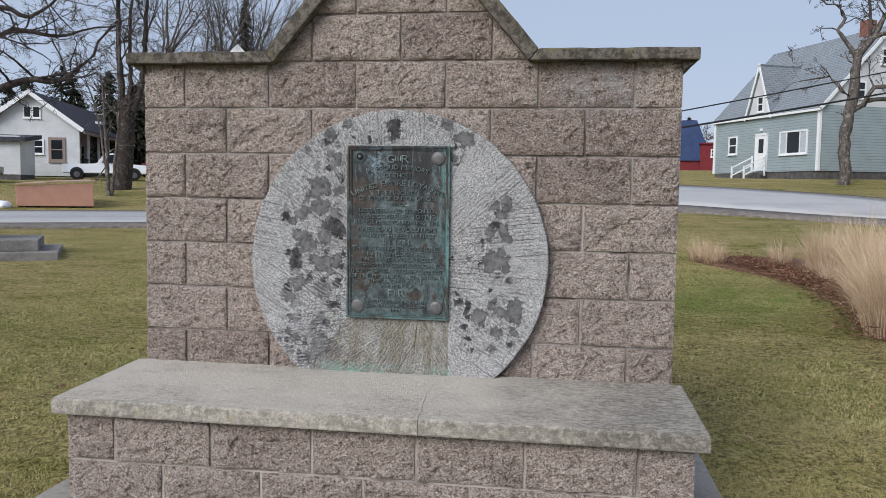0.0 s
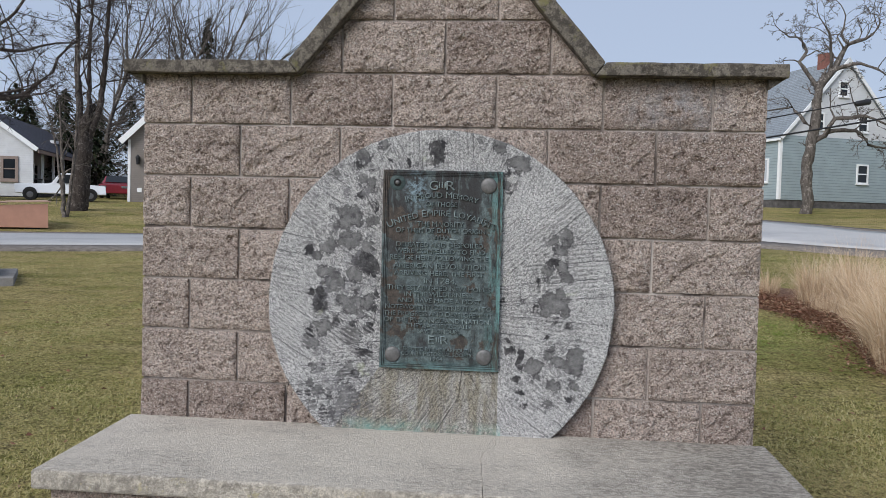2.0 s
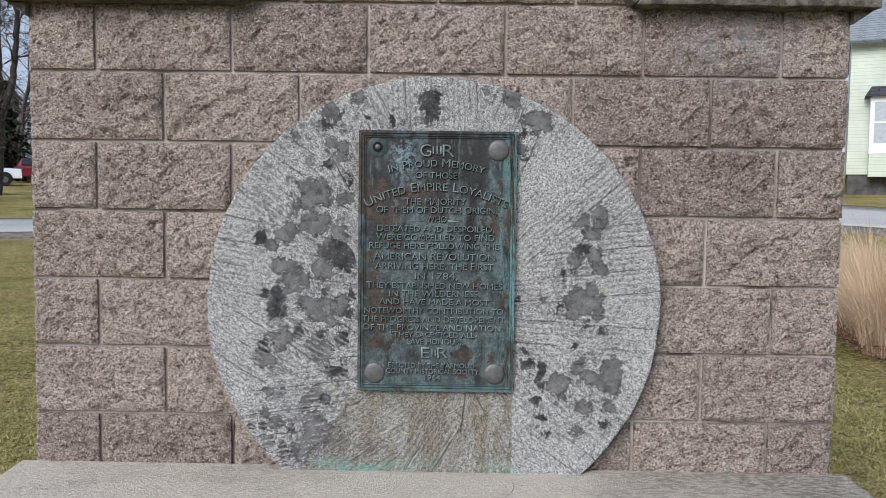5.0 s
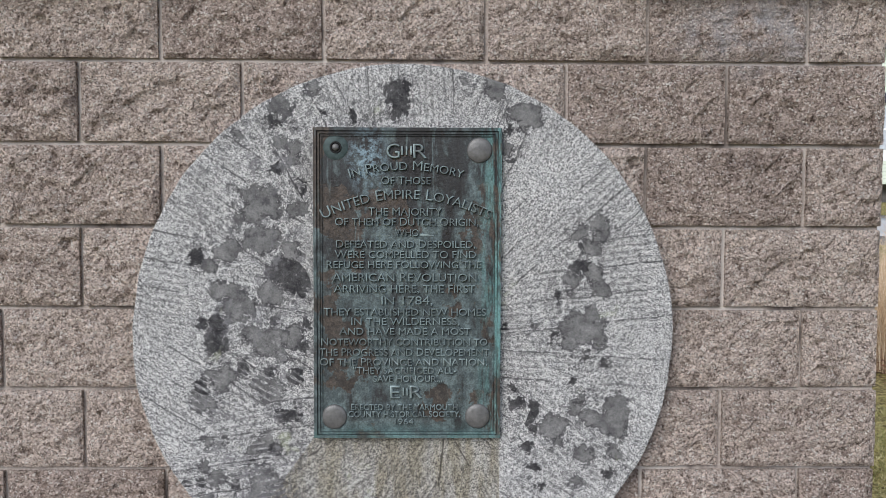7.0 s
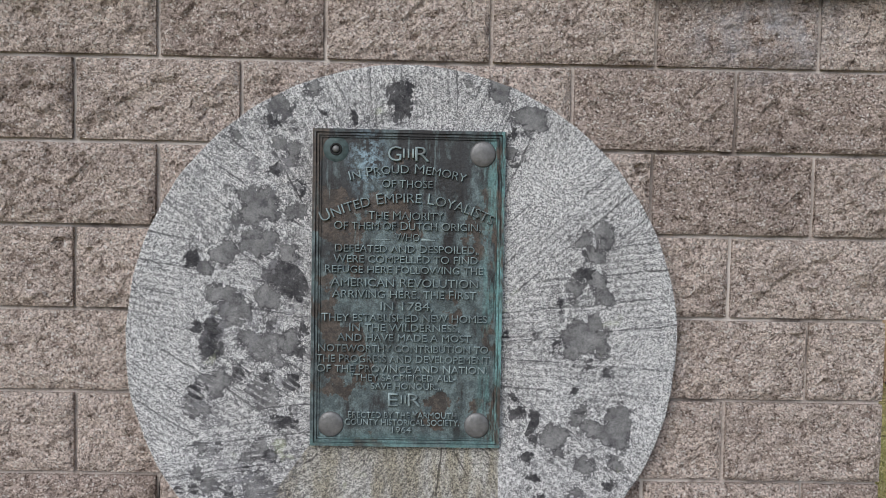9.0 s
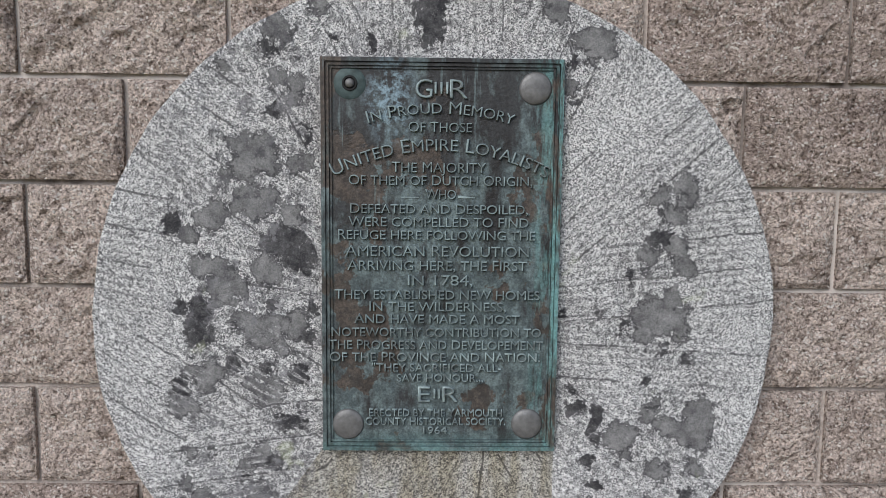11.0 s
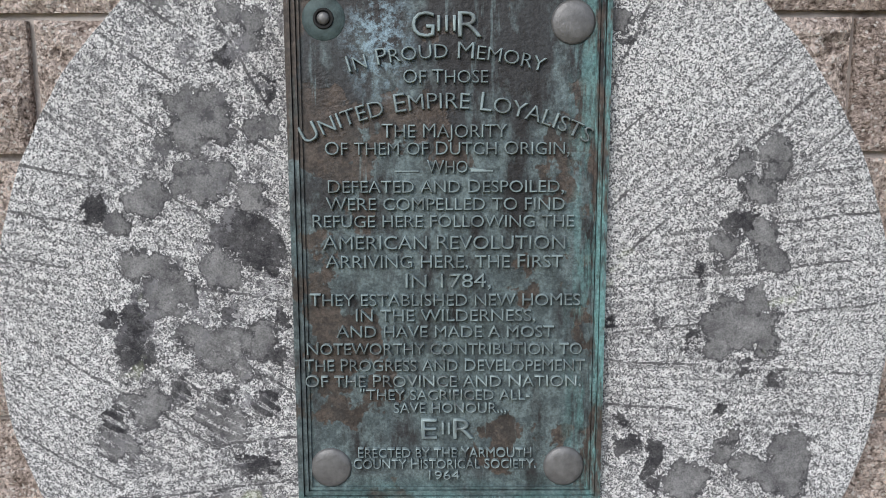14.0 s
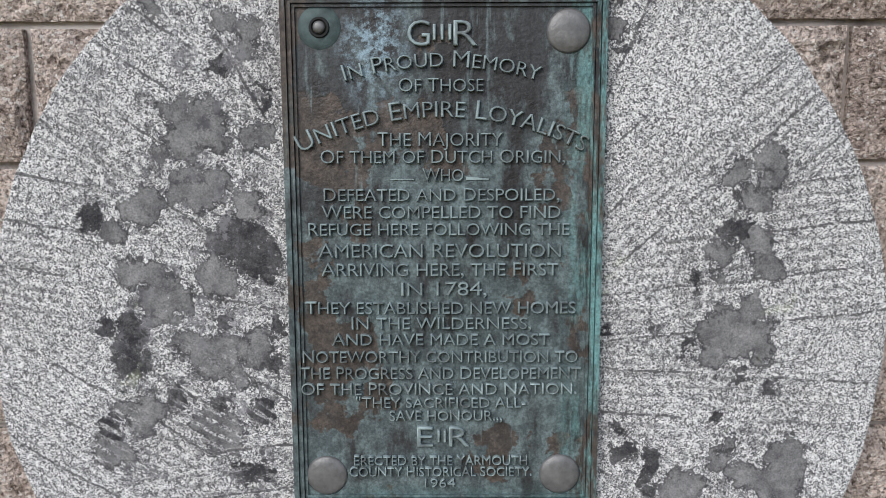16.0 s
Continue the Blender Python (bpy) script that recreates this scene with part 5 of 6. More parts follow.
def grey_house():
    """The grey clapboard house: its gable end towards the lawn, its long front along the road."""
    house = thing("house", "grey clapboard house with white trim and pale shingle roof", "house", "", local(13.88, 40.2, 2.78, 0.926, 0.377))
    W, D, E, RU, RZ = 8.1, 9.4, 3.4, 4.05, 7.7
    part("foundation", box_bm((0.05, 0.05, -0.9), (W - 0.05, D - 0.05, 0.03)), M_STONE_FOOT, house)
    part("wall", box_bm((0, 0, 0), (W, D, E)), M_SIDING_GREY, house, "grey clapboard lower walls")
    for v in (0.02, D - 0.17):
        part("gable", prism_bm([(0, E), (W, E), (RU, RZ - 0.1)], v, v + 0.15), M_SIDING_WHITE, house, "white clapboard gable")
    over = 0.16
    k = (RZ - E) / RU
    for a, b, z in ((-over, RU, E - over * k), (W + over, RU, E - over * (RZ - E) / (W - RU))):
        roof_slab(house, (a, -over, z), (b, -over, RZ), (b, D + over, RZ), (a, D + over, z), 0.12, M_ROOF_GREY)
    for a, z in ((-over, E - over * k), (W + over, E - over * (RZ - E) / (W - RU))):
        roof_slab(house, (a, -over - 0.04, z + 0.02), (RU, -over - 0.04, RZ + 0.02), (RU, -over + 0.02, RZ + 0.02), (a, -over + 0.02, z + 0.02), 0.16, M_WHITE, "bargeboard")
    part("fascia", box_bm((-over - 0.02, -over, E - over * k - 0.14), (-over + 0.05, D + over, E - over * k - 0.02)), M_WHITE, house)
    for v in (0, D):
        part("corner_board", box_bm((-0.05, v - 0.05, 0), (0.09, v + 0.13, E - 0.1)), M_WHITE, house)
    # wall dormer over the door
    pv, half, top = 5.0, 1.05, 6.1
    part("dormer_wall", prism_bm([(pv - half, E - 0.3), (pv + half, E - 0.3), (pv, top)], -0.03, 0.5, "x"), M_SIDING_WHITE, house, "white dormer gable")
    for s in (-1, 1):
        roof_slab(house, (-0.16, pv + s * (half + 0.2), E - 0.35), (-0.16, pv, top + 0.1), (2.7, pv, top + 0.1), (0.1, pv + s * (half + 0.2), E - 0.35), 0.1, M_ROOF_GREY, "dormer_roof")
        roof_slab(house, (-0.21, pv + s * (half + 0.2), E - 0.33), (-0.21, pv, top + 0.13), (-0.16, pv, top + 0.13), (-0.16, pv + s * (half + 0.2), E - 0.33), 0.12, M_WHITE, "bargeboard")
    side, out = (0, -1, 0), (-1, 0, 0)
    window_unit(house, (-0.03, pv - 0.1, 3.9), 0.42, 0.75, side, out)
    window_unit(house, (0, 7.48, 1.66), 0.70, 0.92, side, out)
    w = window_unit(house, (0, 1.97, 1.56), 2.1, 1.12, side, out, sash=False)
    for s in (-1, 1):
        part("curtain", box_bm((-0.03, 1.97 + s * 0.8 - 0.24, 1.0), (-0.014, 1.97 + s * 0.8 + 0.24, 2.12)), M_CURTAIN, w)
        part("mullion", box_bm((-0.05, 1.97 + s * 0.54 - 0.03, 1.0), (-0.012, 1.97 + s * 0.54 + 0.03, 2.12)), M_WHITE, w)
    door = part("door", box_bm((-0.05, 4.25, 0.08), (0.0, 5.15, 2.1), 0.01), M_WHITE, house, "white front door")
    part("door_glass", box_bm((-0.06, 4.48, 1.1), (-0.048, 4.92, 1.9)), M_PANE, door)
    for a in (4.16, 5.15):
        part("door_trim", box_bm((-0.08, a, 0.05), (0, a + 0.1, 2.2)), M_WHITE, door)
    part("door_trim", box_bm((-0.08, 4.16, 2.1), (0, 5.25, 2.22)), M_WHITE, door)
    part("door_lamp", box_bm((-0.14, 4.65, 2.36), (-0.0, 4.77, 2.5)), M_WHITE, house)
    for k in range(4):
        part("step", box_bm((-0.5 - 0.3 * k, 4.1, -0.62), (-0.05 - (0.3 * k - 0.3 if k else 0), 5.3, -0.02 - 0.17 * k)), M_STONE_FOOT, house)
    for v in (4.12, 5.28):
        for (a, z) in ((-0.2, 0.0), (-1.5, -0.62)):
            part("rail_post", box_bm((a - 0.04, v - 0.04, z - 0.2), (a + 0.04, v + 0.04, z + 0.95)), M_WHITE, house)
        for h in (0.45, 0.9):
            roof_slab(house, (-0.2, v - 0.03, h), (-1.5, v - 0.03, h - 0.62), (-1.5, v + 0.03, h - 0.62), (-0.2, v + 0.03, h), 0.07, M_WHITE, "handrail")
    front = (1, 0, 0), (0, -1, 0)
    window_unit(house, (5.38, 0, 1.53), 0.62, 0.9, *front)
    window_unit(house, (3.9, 0.02, 6.05), 0.5, 0.7, *front)
    window_unit(house, (5.28, 0.02, 4.25), 0.55, 0.75, *front)
    window_unit(house, (2.37, 0.02, 4.25), 0.55, 0.75, *front)
    part("chimney", box_bm((RU - 0.35, 1.2, RZ - 0.6), (RU + 0.2, 1.8, RZ + 0.5)), M_BRICK, house, "red brick chimney")
    return house


def white_house():
    """The white gabled house with a recessed porch and a low garage."""
    house = thing("house", "white clapboard house with dark roof and side porch", "house", "", local(-27.6, 40.2, 1.95, 0.95, 0.30))
    L, D, E, RZ = 5.3, 12.0, 3.02, 4.92
    part("foundation", box_bm((-L, 0.05, -0.8), (-0.05, D, 0.1)), M_STONE_FOOT, house)
    part("gable_end", prism_bm([(-L, 0), (0, 0), (0, E), (-L / 2, RZ), (-L, E)], 0, 0.18), M_SIDING_WHITE, house, "white clapboard gable end")
    part("side_wall", box_bm((-L + 0.02, 0.18, 0), (-1.5, D, E)), M_SIDING_WHITE, house)
    part("porch_floor", box_bm((-1.5, 0.18, -0.3), (-0.05, D - 2, 0.25)), M_STONE_FOOT, house)
    part("far_end", box_bm((-1.5, D - 2.0, 0), (-0.02, D, E)), M_SIDING_WHITE, house)
    k = (RZ - E) / (L / 2)
    for s in (0, 1):
        edge = 0.4 if s else -L - 0.4
        z = E - 0.4 * k
        roof_slab(house, (edge, -0.4, z), (-L / 2, -0.4, RZ + 0.05), (-L / 2, D + 0.4, RZ + 0.05), (edge, D + 0.4, z), 0.14, M_ROOF_DARK)
        roof_slab(house, (edge, -0.45, z + 0.03), (-L / 2, -0.45, RZ + 0.08), (-L / 2, -0.40, RZ + 0.08), (edge, -0.40, z + 0.03), 0.24, M_WHITE, "bargeboard")
    part("fascia", box_bm((0.34, -0.4, E - 0.4 * k - 0.25), (0.40, D + 0.4, E - 0.4 * k - 0.05)), M_BROWN, house)
    for v in (2.2, 4.6, 7.0, 9.4):
        part("porch_post", box_bm((-0.16, v - 0.07, 0.2), (-0.02, v + 0.07, E - 0.1)), M_WHITE, house)
    part("porch_rail", box_bm((-0.12, 0.2, 1.0), (-0.06, 9.4, 1.08)), M_BLACK, house)
    for j in range(40):
        part("baluster", box_bm((-0.105, 0.35 + 0.225 * j, 0.25), (-0.075, 0.38 + 0.225 * j, 1.0)), M_BLACK, house)
    window_unit(house, (-1.5, 6.0, 1.5), 0.7, 1.1, (0, 1, 0), (1, 0, 0))
    front = (1, 0, 0), (0, -1, 0)
    window_unit(house, (-1.25, 0, 1.55), 0.62, 1.12, *front, trim=M_BROWN, width=0.16)
    window_unit(house, (-2.3, 0, 1.7), 0.5, 0.72, *front)
    for u in (-2.85, -2.35):
        window_unit(house, (u, 0, 3.72), 0.34, 0.58, *front, width=0.07, sash=False)
    part("skylight", box_bm((-0.9, 7.0, 3.62), (-0.55, 7.8, 3.80)), M_WHITE, house)
    garage = thing("garage", "low white garage beside the white house", "garage", "", local(-27.2, 34.4, 1.93, 0.95, 0.30))
    part("wall", box_bm((-6, 0, 0), (0, 2.2, 2.02)), M_SIDING_WHITE, garage)
    roof_slab(garage, (-6.2, -0.3, 1.92), (0.35, -0.3, 1.92), (0.35, 2.3, 2.2), (-6.2, 2.3, 2.2), 0.22, M_ROOF_DARK)
    part("footing", box_bm((-6, 0.02, -0.5), (-0.02, 2.18, 0.02)), M_STONE_FOOT, garage)
    return house


def taupe_house():
    house = thing("house", "taupe clapboard house with white trim and front door", "house", "", local(-22.5, 41.4, 1.62, 0.95, 0.30))
    W, D, E, RZ = 8.0, 9.0, 4.1, 8.2
    part("foundation", box_bm((0.05, 0.05, -0.8), (W, D, 0.05)), M_STONE_FOOT, house)
    part("wall", prism_bm([(0, 0), (W, 0), (W, E), (W / 2, RZ), (0, E)], 0, D), M_SIDING_TAUPE, house)
    k = (RZ - E) / (W / 2)
    for edge in (-0.5, W + 0.5):
        z = E - 0.5 * k
        roof_slab(house, (edge, -0.4, z + 0.1), (W / 2, -0.4, RZ + 0.1), (W / 2, D + 0.4, RZ + 0.1), (edge, D + 0.4, z + 0.1), 0.14, M_ROOF_DARK)
        roof_slab(house, (edge, -0.46, z + 0.14), (W / 2, -0.46, RZ + 0.14), (W / 2, -0.40, RZ + 0.14), (edge, -0.40, z + 0.14), 0.32, M_WHITE, "bargeboard")
    part("corner_board", box_bm((-0.03, -0.03, 0), (0.12, 0.12, E - 0.3)), M_WHITE, house)
    # entrance hood, door, lantern
    for e in (0.95, 3.4):
        roof_slab(house, (e, -0.9, 3.2), (2.2, -0.9, 4.1), (2.2, 0, 4.1), (e, 0, 3.2), 0.16, M_WHITE, "entrance_hood")
    door = part("door", box_bm((1.15, -0.06, 0.1), (2.2, 0.01, 2.45), 0.01), M_WHITE, house, "white front door")
    wreath = turned_bm([(0.27, 0.0), (0.31, 0.05), (0.25, 0.09), (0.19, 0.05), (0.2, 0.0)], Matrix.Translation((1.72, -0.07, 1.75)) @ Matrix.Rotation(radians(90), 4, "X"), 18)
    part("wreath", wreath, M_WREATH, door, "dark green door wreath")
    part("door_trim", box_bm((1.0, -0.08, 0.05), (1.15, 0.01, 2.55)), M_WHITE, door)
    part("door_trim", box_bm((1.0, -0.08, 2.45), (2.35, 0.01, 2.6)), M_WHITE, door)
    lamp = part("lantern", turned_bm([(0.0, 0.0), (0.09, 0.02), (0.13, 0.38), (0.16, 0.40), (0.05, 0.55), (0.0, 0.6)], Matrix.Translation((0.55, -0.17, 2.35)), 8), M_BLACK, house, "black wall lantern")
    part("bracket", box_bm((0.50, -0.17, 2.7), (0.60, 0.0, 2.78)), M_BLACK, lamp)
    part("outlet_cover", box_bm((0.50, -0.04, 0.75), (0.75, 0.0, 1.0)), M_WHITE, house)
    part("step", box_bm((-0.6, -1.6, -0.5), (2.6, -0.02, 0.08), 0.02), M_STONE_FOOT, house)
    return house


def mint_house():
    house = thing("house", "pale green clapboard house with a white bay window", "house", "", local(15.1, 28.3, 2.5, 0.9, -0.43))
    part("foundation", box_bm((0.05, 0.05, -1.4), (6.9, 6.9, 0.03)), M_STONE_FOOT, house)
    part("wall", box_bm((0, 0, 0), (7, 7, 5.15)), M_SIDING_MINT, house)
    part("gable", prism_bm([(-0.0, 5.15), (7, 5.15), (7, 5.3), (0, 5.3)], 0, 7), M_WHITE, house)
    roof_slab(house, (-0.4, -0.5, 4.95), (7.4, -0.5, 4.95), (7.4, 3.5, 8.0), (-0.4, 3.5, 8.0), 0.15, M_ROOF_GREY)
    roof_slab(house, (-0.4, 7.5, 4.95), (7.4, 7.5, 4.95), (7.4, 3.5, 8.0), (-0.4, 3.5, 8.0), 0.15, M_ROOF_GREY)
    bay = part("bay_window", box_bm((0.7, -0.6, 0.75), (3.6, 0.02, 2.85)), M_WHITE, house, "white bay window")
    for a in (0.85, 1.75, 2.65):
        part("pane", box_bm((a, -0.615, 1.15), (a + 0.8, -0.598, 2.65)), M_CURTAIN, bay)
        part("sash_rail", box_bm((a, -0.63, 1.86), (a + 0.8, -0.612, 1.93)), M_WHITE, bay)
    part("bay_roof", prism_bm([(0.5, 2.85), (3.8, 2.85), (3.6, 3.2), (0.7, 3.2)], -0.8, 0.02), M_ROOF_DARK, bay)
    part("bay_skirt", box_bm((0.72, -0.58, -0.1), (3.58, 0.02, 0.75)), M_SIDING_MINT, bay)
    return house


def car_body(parent, outline, half, material, taper=0.12):
    bm = prism_bm(outline, -half, half, "y", 0.05)
    for v in bm.verts:
        if v.co.z > 0.95:
            v.co.y *= 1 - taper
    return part("body", bm, material, parent)


def wheel(parent, x, y, r=0.36):
    turn = Matrix.Translation((x, y, r)) @ Matrix.Rotation(radians(90), 4, "X")
    t = part("wheel", turned_bm([(0.6 * r, -0.11), (0.95 * r, -0.11), (r, -0.07), (r, 0.07), (0.95 * r, 0.11), (0.6 * r, 0.11)], turn, 20), M_TYRE, parent)
    part("rim", turned_bm([(0.0, -0.09), (0.3 * r, -0.10), (0.62 * r, -0.08), (0.62 * r, 0.08), (0.3 * r, 0.10), (0.0, 0.09)], turn, 16), M_RIM, t)


def vehicles():
    truck = thing("pickup_truck", "white pickup truck parked by the white house", "truck", "", local(-23.5, 35.6, ground_z(-23.5, 35.6), 0.86, 0.5))
    car_body(truck, [(-2.7, 0.45), (2.6, 0.45), (2.65, 1.02), (0.75, 1.08), (0.55, 1.12), (0.05, 1.78), (-1.2, 1.80), (-1.45, 1.10), (-2.65, 1.02)][::-1], 0.95, M_CAR_WHITE)
    for s in (-1, 1):
        part("side_window", prism_bm([(-1.15, 1.14), (0.25, 1.14), (-0.05, 1.68), (-1.1, 1.68)], s * 0.875 - 0.02, s * 0.875 + 0.02), M_PANE, truck)
        for x in (-1.75, 1.75):
            part("wheel_arch", turned_bm([(0.0, -0.02), (0.42, -0.02), (0.42, 0.02), (0.0, 0.02)], Matrix.Translation((x, s * 0.945, 0.42)) @ Matrix.Rotation(radians(90), 4, "X"), 20), M_BLACK, truck)
            wheel(truck, x, s * 0.88, 0.36)
    truck.matrix_world = local(-24.7, 38.2, ground_z(-24.7, 38.2), -0.86, -0.5) @ Matrix.Scale(0.84, 4)
    red = thing("car", "dark red car parked behind the trees", "car", "", local(-25.5, 46.0, ground_z(-25.5, 46.0), 0.35, -0.94))
    car_body(red, [(-2.1, 0.3), (2.1, 0.3), (2.15, 0.85), (1.0, 0.98), (0.4, 1.42), (-1.1, 1.44), (-1.8, 0.98), (-2.1, 0.9)][::-1], 0.88, M_CAR_RED, 0.16)
    part("windscreen", prism_bm([(0.98, 1.0), (0.42, 1.40), (0.46, 1.43), (1.04, 1.02)], -0.66, 0.66), M_PANE, red)
    for s in (-1, 1):
        part("headlight", box_bm((2.08, s * 0.62 - 0.18, 0.62), (2.17, s * 0.62 + 0.18, 0.76), 0.02), M_RIM, red)
        for x in (-1.3, 1.3):
            wheel(red, x, s * 0.82, 0.32)
    dark = thing("car", "black car parked in the drive of the white garage", "car", "", local(-27.9, 30.4, ground_z(-27.9, 30.4), 0.86, 0.5))
    car_body(dark, [(-2.1, 0.3), (2.1, 0.3), (2.15, 0.75), (1.0, 0.88), (0.4, 1.3), (-1.1, 1.32), (-1.8, 0.9), (-2.1, 0.8)][::-1], 0.86, M_CAR_BLACK, 0.16)
    part("windscreen", prism_bm([(0.98, 0.9), (0.42, 1.28), (0.46, 1.31), (1.04, 0.92)], -0.66, 0.66), M_PANE, dark)
    for s in (-1, 1):
        for x in (-1.3, 1.3):
            wheel(dark, x, s * 0.80, 0.31)


def roadside():
    crate = thing("skip_bin", "peach painted steel skip with boards on top", "skip", "", local(-19.62, 23.85, ground_z(-18.5, 24.6) + 0.02, 0.826, 0.564))
    L = 2.68
    part("tub", prism_bm([(0.0, 0.08), (L, 0.08), (L - 0.02, 0.98), (-0.03, 0.86)], 0, 1.7, "y", 0.015), M_CRATE, crate)
    for a in (0.3, 1.9):
        part("skid", box_bm((a, 0.1, -0.1), (a + 0.5, 1.6, 0.085)), M_BLACK, crate)
    for a, b, z in ((-0.05, 1.3, 0.93), (1.0, L + 0.08, 1.02)):
        roof_slab(crate, (a, -0.08, z), (b, -0.06, z + 0.07), (b - 0.15, 1.75, z + 0.13), (a + 0.3, 1.75, z + 0.06), 0.025, M_PLY, "board")
    bag = bmesh.new()
    bmesh.ops.create_icosphere(bag, subdivisions=3, radius=0.32)
    for v in bag.verts:
        v.co *= 1 + 0.25 * noise.noise(v.co * 5)
        v.co.z *= 0.55
    sack = part("plastic_sack", bag, M_WHITE, smooth=True)
    sack.matrix_world = on_ground(-19.9, 23.5, 0.13)
    tagged(sack, "white plastic sack lying beside the skip", "sack")
    plinth = thing("stone_plinth", "two-step grey concrete plinth in the lawn", "plinth", "", local(-7.55, 8.65, ground_z(-8.4, 8.4), 0.85, 0.53))
    part("lower_step", box_bm((-2.6, -0.2, -0.1), (0.0, 1.8, 0.13), 0.015), M_PLINTH, plinth)
    part("upper_step", box_bm((-2.35, 0.05, 0.13), (-0.30, 1.55, 0.32), 0.015), M_PLINTH, plinth)
    part("stone", box_bm((-1.9, 0.4, 0.32), (-1.2, 1.15, 1.2), 0.03), M_STONE_FOOT, plinth, "dark standing stone")
    far = thing("shed", "low red building with a blue sheeted roof beyond the road", "building", "", local(8.6, 71.2, 4.2, 0.99, -0.1))
    part("wall", box_bm((0, 0, -0.9), (5.4, 5, 0.35)), M_RED, far, "dark red boarded wall")
    part("roof", prism_bm([(-0.2, 0.3), (5.6, 0.3), (4.1, 3.9), (-0.2, 3.9)], -0.2, 5.2), M_BLUE, far, "blue sheeted roof slope")
    barn = thing("shed", "small red shed with a white window", "building", "", local(13.0, 70.3, 4.2, 0.99, -0.1))
    part("wall", box_bm((0, 0, -0.6), (2.2, 3, 1.85)), M_RED, barn)
    roof_slab(barn, (-0.1, -0.15, 1.85), (2.4, -0.15, 1.85), (2.4, 3, 2.1), (-0.1, 3, 2.1), 0.12, M_RED)
    window_unit(barn, (1.15, 0, 0.95), 0.35, 0.55, (1, 0, 0), (0, -1, 0))


def cable(name, points, radius, label):
    lines = []
    a, b = Vector(points[0]), Vector(points[1])
    line = []
    for k in range(25):
        t = k / 24
        p = a.lerp(b, t)
        p.z -= 0.06 * 4 * t * (1 - t)
        line.append((p, radius))
    lines.append(line)
    ob = mesh_part(name, tubes_mesh(name, lines, 5), M_BLACK)
    return tagged(ob, label, "cable", "overhead cables")


def build_trees():
    up = lambda a, b, c=1.0: (a, b, c)
    how = dict(bend=0.55, fork=(2, 3), spread=(0.4, 0.9), shrink=0.62)
    gnarled = GuidedTree("bare_tree", "gnarled leafless tree before the grey house", 12.55, 32.1, 34, M_BARK_PALE, 0.009, 1.09)
    gnarled.limb([(0, 0, -0.2), (-0.02, 0, 0.5), (-0.05, 0, 2.2), (0.14, 0.05, 3.5), (0.23, 0.05, 5.0)], 0.26, 0.16, "trunk", 0.5, 0.5, 2, 0.5, **how)
    gnarled.limb([(0.23, 0.05, 4.9), (0.46, 0.05, 5.28), (0.82, 0.1, 5.8), (1.09, 0.1, 6.33), (1.28, 0, 6.65), (1.82, -0.1, 6.83), (2.28, -0.2, 7.24)], 0.15, 0.04, shoots=0.95, length=0.85, depth=3, **how)
    gnarled.limb([(1.25, 0, 6.6), (1.05, 0.2, 7.06), (1.18, 0.3, 7.8)], 0.06, 0.025, shoots=0.95, length=0.85, depth=3, **how)
    gnarled.limb([(0.75, 0.1, 5.7), (0.60, -0.1, 6.0), (0.46, -0.2, 6.8), (0.18, -0.3, 7.4)], 0.08, 0.025, shoots=0.95, length=0.85, depth=3, **how)
    gnarled.limb([(0.22, 0, 4.95), (-0.18, 0.1, 5.5), (-0.46, 0.1, 5.97), (-0.23, 0.2, 6.4), (-0.46, 0.2, 6.88), (-0.87, 0.1, 6.92)], 0.10, 0.03, shoots=0.95, length=0.85, depth=3, **how)
    gnarled.limb([(0.70, 0.05, 5.6), (1.37, -0.2, 5.88), (1.9, -0.3, 5.79), (2.46, -0.4, 5.5)], 0.09, 0.03, shoots=0.95, length=0.85, depth=3, **how)
    gnarled.limb([(0.12, 0, 2.9), (0.46, -0.1, 3.14), (0.82, -0.2, 3.73), (1.37, -0.3, 3.78), (1.9, -0.3, 3.87), (2.64, -0.4, 3.5)], 0.12, 0.04, shoots=0.95, length=0.85, depth=3, **how)
    gnarled.limb([(0.55, -0.1, 3.25), (1.46, 0.2, 3.4), (2.0, 0.3, 3.23), (2.28, 0.3, 2.82), (3.0, 0.3, 2.7)], 0.09, 0.04, shoots=0.95, length=0.85, depth=3, **how)
    gnarled.limb([(0.05, 0, 3.4), (-0.46, 0, 3.87), (-0.73, 0.1, 4.23), (-1.18, 0.1, 4.14), (-1.75, 0.1, 4.05)], 0.08, 0.02, shoots=0.95, length=0.85, depth=3, **how)
    gnarled.done()
    how = dict(bend=0.25, fork=(2, 4), spread=(0.25, 0.6), shrink=0.72)
    big = GuidedTree("bare_tree", "big leafless roadside tree with a thick trunk", -19.4, 31.0, 5, M_BARK, 0.010, 0.9)
    big.limb([(-0.15, 0, -0.2), (-0.1, 0, 0.4), (0.05, 0, 2.0), (0.15, 0, 4.3)], 0.50, 0.40, "trunk", 0.5, 0.8, 1, 0.5, **how)
    big.limb([(0.0, 0, 3.5), (-0.12, 0.1, 5.0), (-0.3, 0.2, 6.4), (-0.32, 0.2, 8.8), (-0.3, 0.2, 11.0)], 0.20, 0.08, "limb", 0.5, 1.9, 3, **how)
    big.limb([(0.3, 0, 3.7), (0.45, -0.1, 5.5), (0.48, -0.1, 8.5), (0.6, 0, 10.5)], 0.13, 0.06, "limb", 0.4, 1.7, 3, **how)
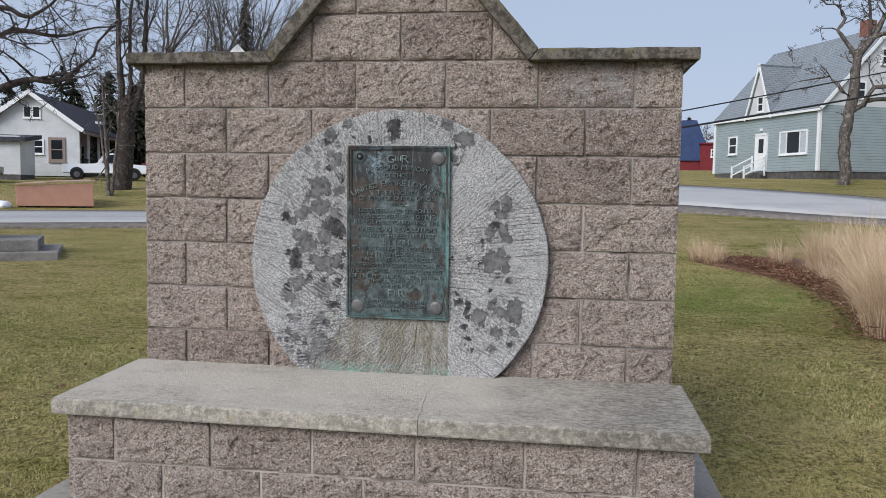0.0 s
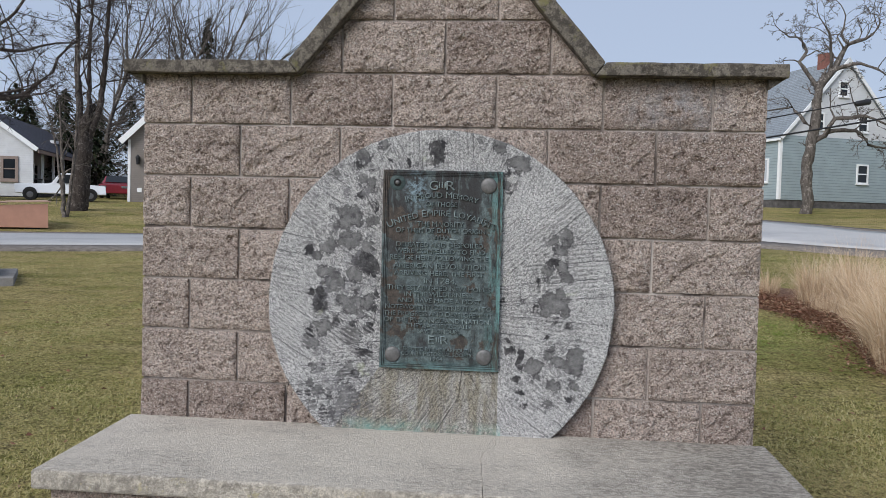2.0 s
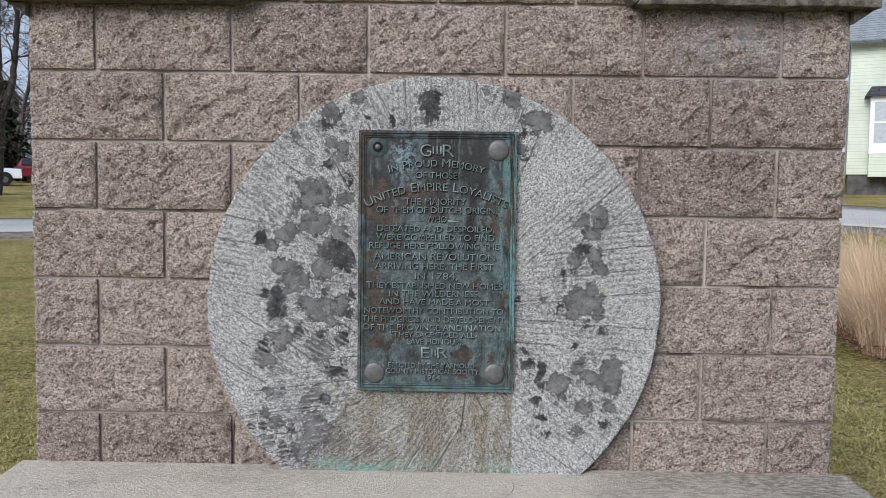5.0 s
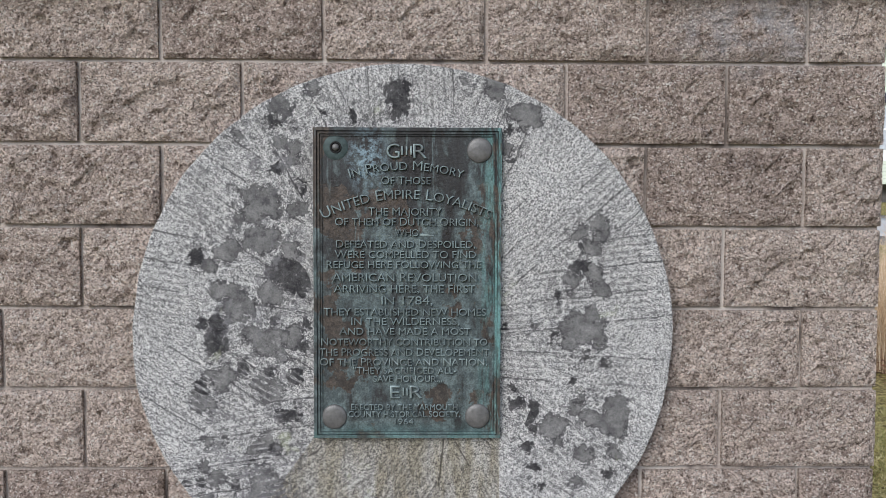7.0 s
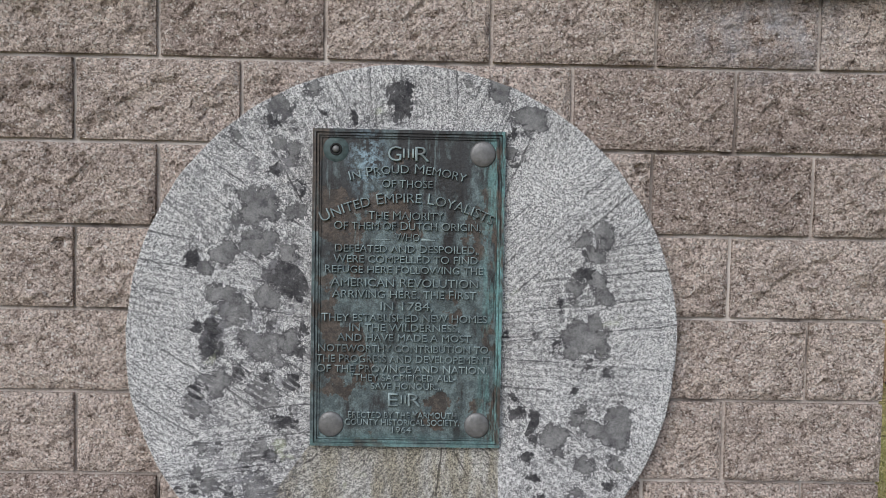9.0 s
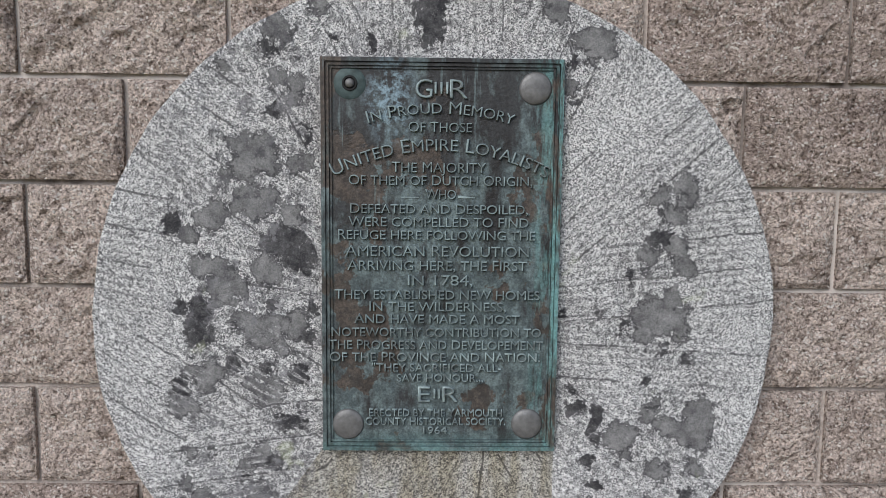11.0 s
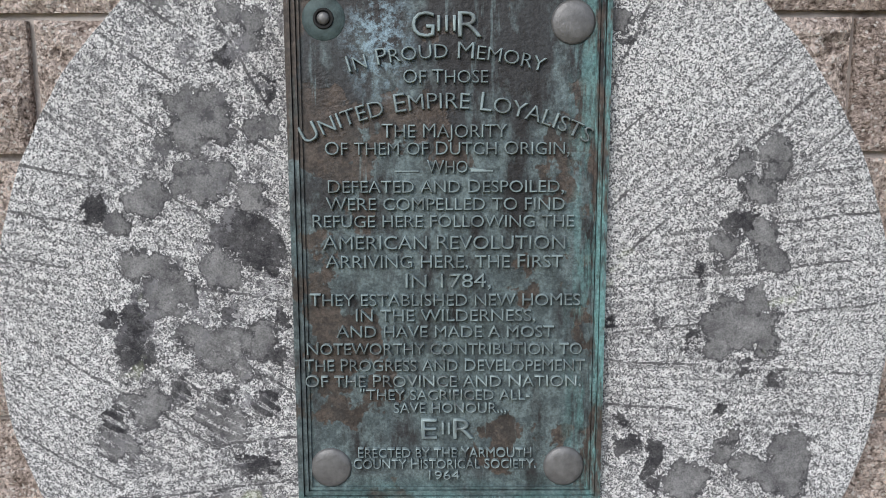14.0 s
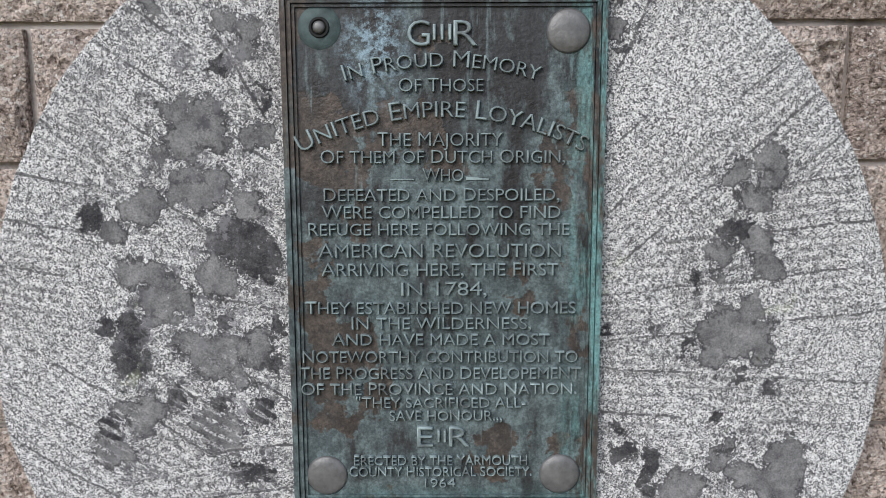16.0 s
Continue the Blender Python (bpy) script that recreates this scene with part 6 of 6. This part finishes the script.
    big.limb([(0.25, 0, 3.3), (0.78, 0.2, 5.1), (1.05, 0.3, 7.3), (1.2, 0.4, 11.2)], 0.19, 0.07, "limb", 0.45, 1.9, 3, **how)
    big.done()
    how = dict(bend=0.22, fork=(2, 3), spread=(0.2, 0.5), shrink=0.72)
    slim = GuidedTree("sapling", "slim grey leafless sapling with several stems", -18.8, 28.7, 6, M_BARK_PALE, 0.008, 0.84)
    slim.limb([(0, 0, -0.1), (-0.05, 0, 1.2), (-0.1, 0, 2.9), (-0.2, 0, 4.9)], 0.13, 0.05, "trunk", 0.6, 1.3, 2, **how)
    slim.limb([(-0.05, 0, 1.0), (-0.25, 0, 2.4), (-0.65, 0.1, 4.4), (-1.3, 0.1, 6.2)], 0.08, 0.03, "limb", 0.7, 1.3, 2, **how)
    slim.limb([(0.12, 0.1, -0.1), (0.28, 0.1, 1.6), (0.5, 0.1, 3.2), (0.62, 0.1, 5.6), (0.6, 0.1, 9.2)], 0.10, 0.04, "limb", 0.6, 1.4, 2, **how)
    slim.done()
    how = dict(bend=0.5, fork=(2, 3), spread=(0.35, 0.9), shrink=0.66, droop=0.1)
    wide = GuidedTree("bare_tree", "spreading leafless tree with long level limbs", -17.5, 16.0, 9, M_BARK, 0.008)
    wide.limb([(0, 0, -0.2), (0.05, 0, 1.5), (0, 0.1, 3.2), (0.2, 0.2, 5.0)], 0.40, 0.26, "trunk", 0.1, 1.0, 1, 0.7, **how)
    wide.limb([(0.05, 0.1, 3.1), (1.0, 1.0, 3.5), (2.0, 1.7, 3.85), (2.73, 1.84, 4.15), (3.6, 2.0, 4.15), (4.0, 2.1, 4.35), (4.3, 2.1, 4.6)], 0.19, 0.05, "limb", 0.9, 1.5, 3, 0.35, 0.2, **how)
    wide.limb([(0.2, 0.2, 4.6), (1.2, 1.2, 5.2), (1.97, 1.82, 5.45), (2.55, 1.9, 5.6), (3.3, 2.04, 5.5), (3.9, 2.13, 5.45)], 0.14, 0.04, "limb", 0.9, 1.5, 3, 0.35, 0.1, **how)
    wide.limb([(0.2, 0.2, 4.9), (1.2, 1.2, 6.0), (1.95, 1.88, 6.25), (2.85, 2.0, 6.0), (3.7, 2.0, 6.5)], 0.12, 0.04, "limb", 0.9, 1.4, 3, 0.35, 0.0, **how)
    wide.done()
    rnd = random.Random(77)
    for k, (x, y) in enumerate([(-31.5, 54), (-29.2, 57), (-27.0, 55), (-25.2, 58), (-23.6, 59)]):
        bare_tree("bare_tree", "tall leafless tree in the row behind the houses", x, y, 40 + k,
                  [((0, 0, 0), up(rnd.uniform(-0.1, 0.1), 0, 1), 8.5, 0.22), ((0.3, 0, 0), up(rnd.uniform(0.1, 0.25), 0, 1), 8.0, 0.15)], 3, M_BARK_PALE, 0.011, "tall bare trees", bend=0.14, fork=(2, 4), spread=(0.15, 0.4), shrink=0.7)
    for k, (x, y, h) in enumerate([(15.2, 90, 8), (17.6, 91, 7.5), (19.5, 92, 7)]):
        bare_tree("bare_tree", "far leafless tree beyond the sheds", x, y, 60 + k, [((0, 0, 0), up(0.05, 0, 1), h * 0.32, 0.14)], 3, M_BARK_PALE, 0.02, "far bare trees", bend=0.25, fork=(3, 4), spread=(0.3, 0.6), shrink=0.72)
    for k, (x, y, h, w) in enumerate([(-43, 57, 8.2, 2.6), (-40.5, 59.5, 7.6, 2.4), (-38.2, 60.5, 8.8, 2.4), (-36.0, 62, 8.0, 2.3), (-33.5, 55, 6.5, 2.2), (-45.5, 58, 7.4, 2.4), (-31, 49, 4.8, 1.8), (-29.6, 50.5, 5.2, 1.8), (-42.0, 60.0, 9.6, 3.0), (-39.4, 57.5, 8.6, 2.8), (-37.0, 59.0, 9.0, 3.0), (-34.8, 60.0, 8.2, 2.8), (-32.4, 61.0, 8.8, 2.6)]):
        conifer("dark green conifer behind the houses", x, y, 0.92 * h, 1.6 * w, 100 + k)
    conifer("tall dark conifer above the roofs", -26.0, 61.5, 14.8, 2.3, 140)
    conifer("dark conifer beyond the sheds", 14.6, 88, 5.5, 1.3, 150)


grey_house()
white_house()
taupe_house()
mint_house()
vehicles()
roadside()
build_bed()
build_trees()
cable("cable", ((-1.4, 21.1, 2.87), (14.5, 28.0, 6.46)), 0.022, "thin black overhead cable across the road")
splice = tagged(mesh_part("cable_splice", tubes_mesh("cable_splice", [[(Vector((12.26, 27.00, 5.88)), 0.03), (Vector((12.33, 27.03, 5.88)), 0.10), (Vector((12.84, 27.25, 5.99)), 0.11), (Vector((12.92, 27.28, 6.03)), 0.03)]], 8), M_BLACK), "black splice box hanging on the overhead cable", "cable", "overhead cables")
cable("cable", ((-1.4, 21.1, 2.49), (14.5, 27.9, 5.64)), 0.034, "thick black overhead cable across the road")
build_blades()
scatter_leaves()
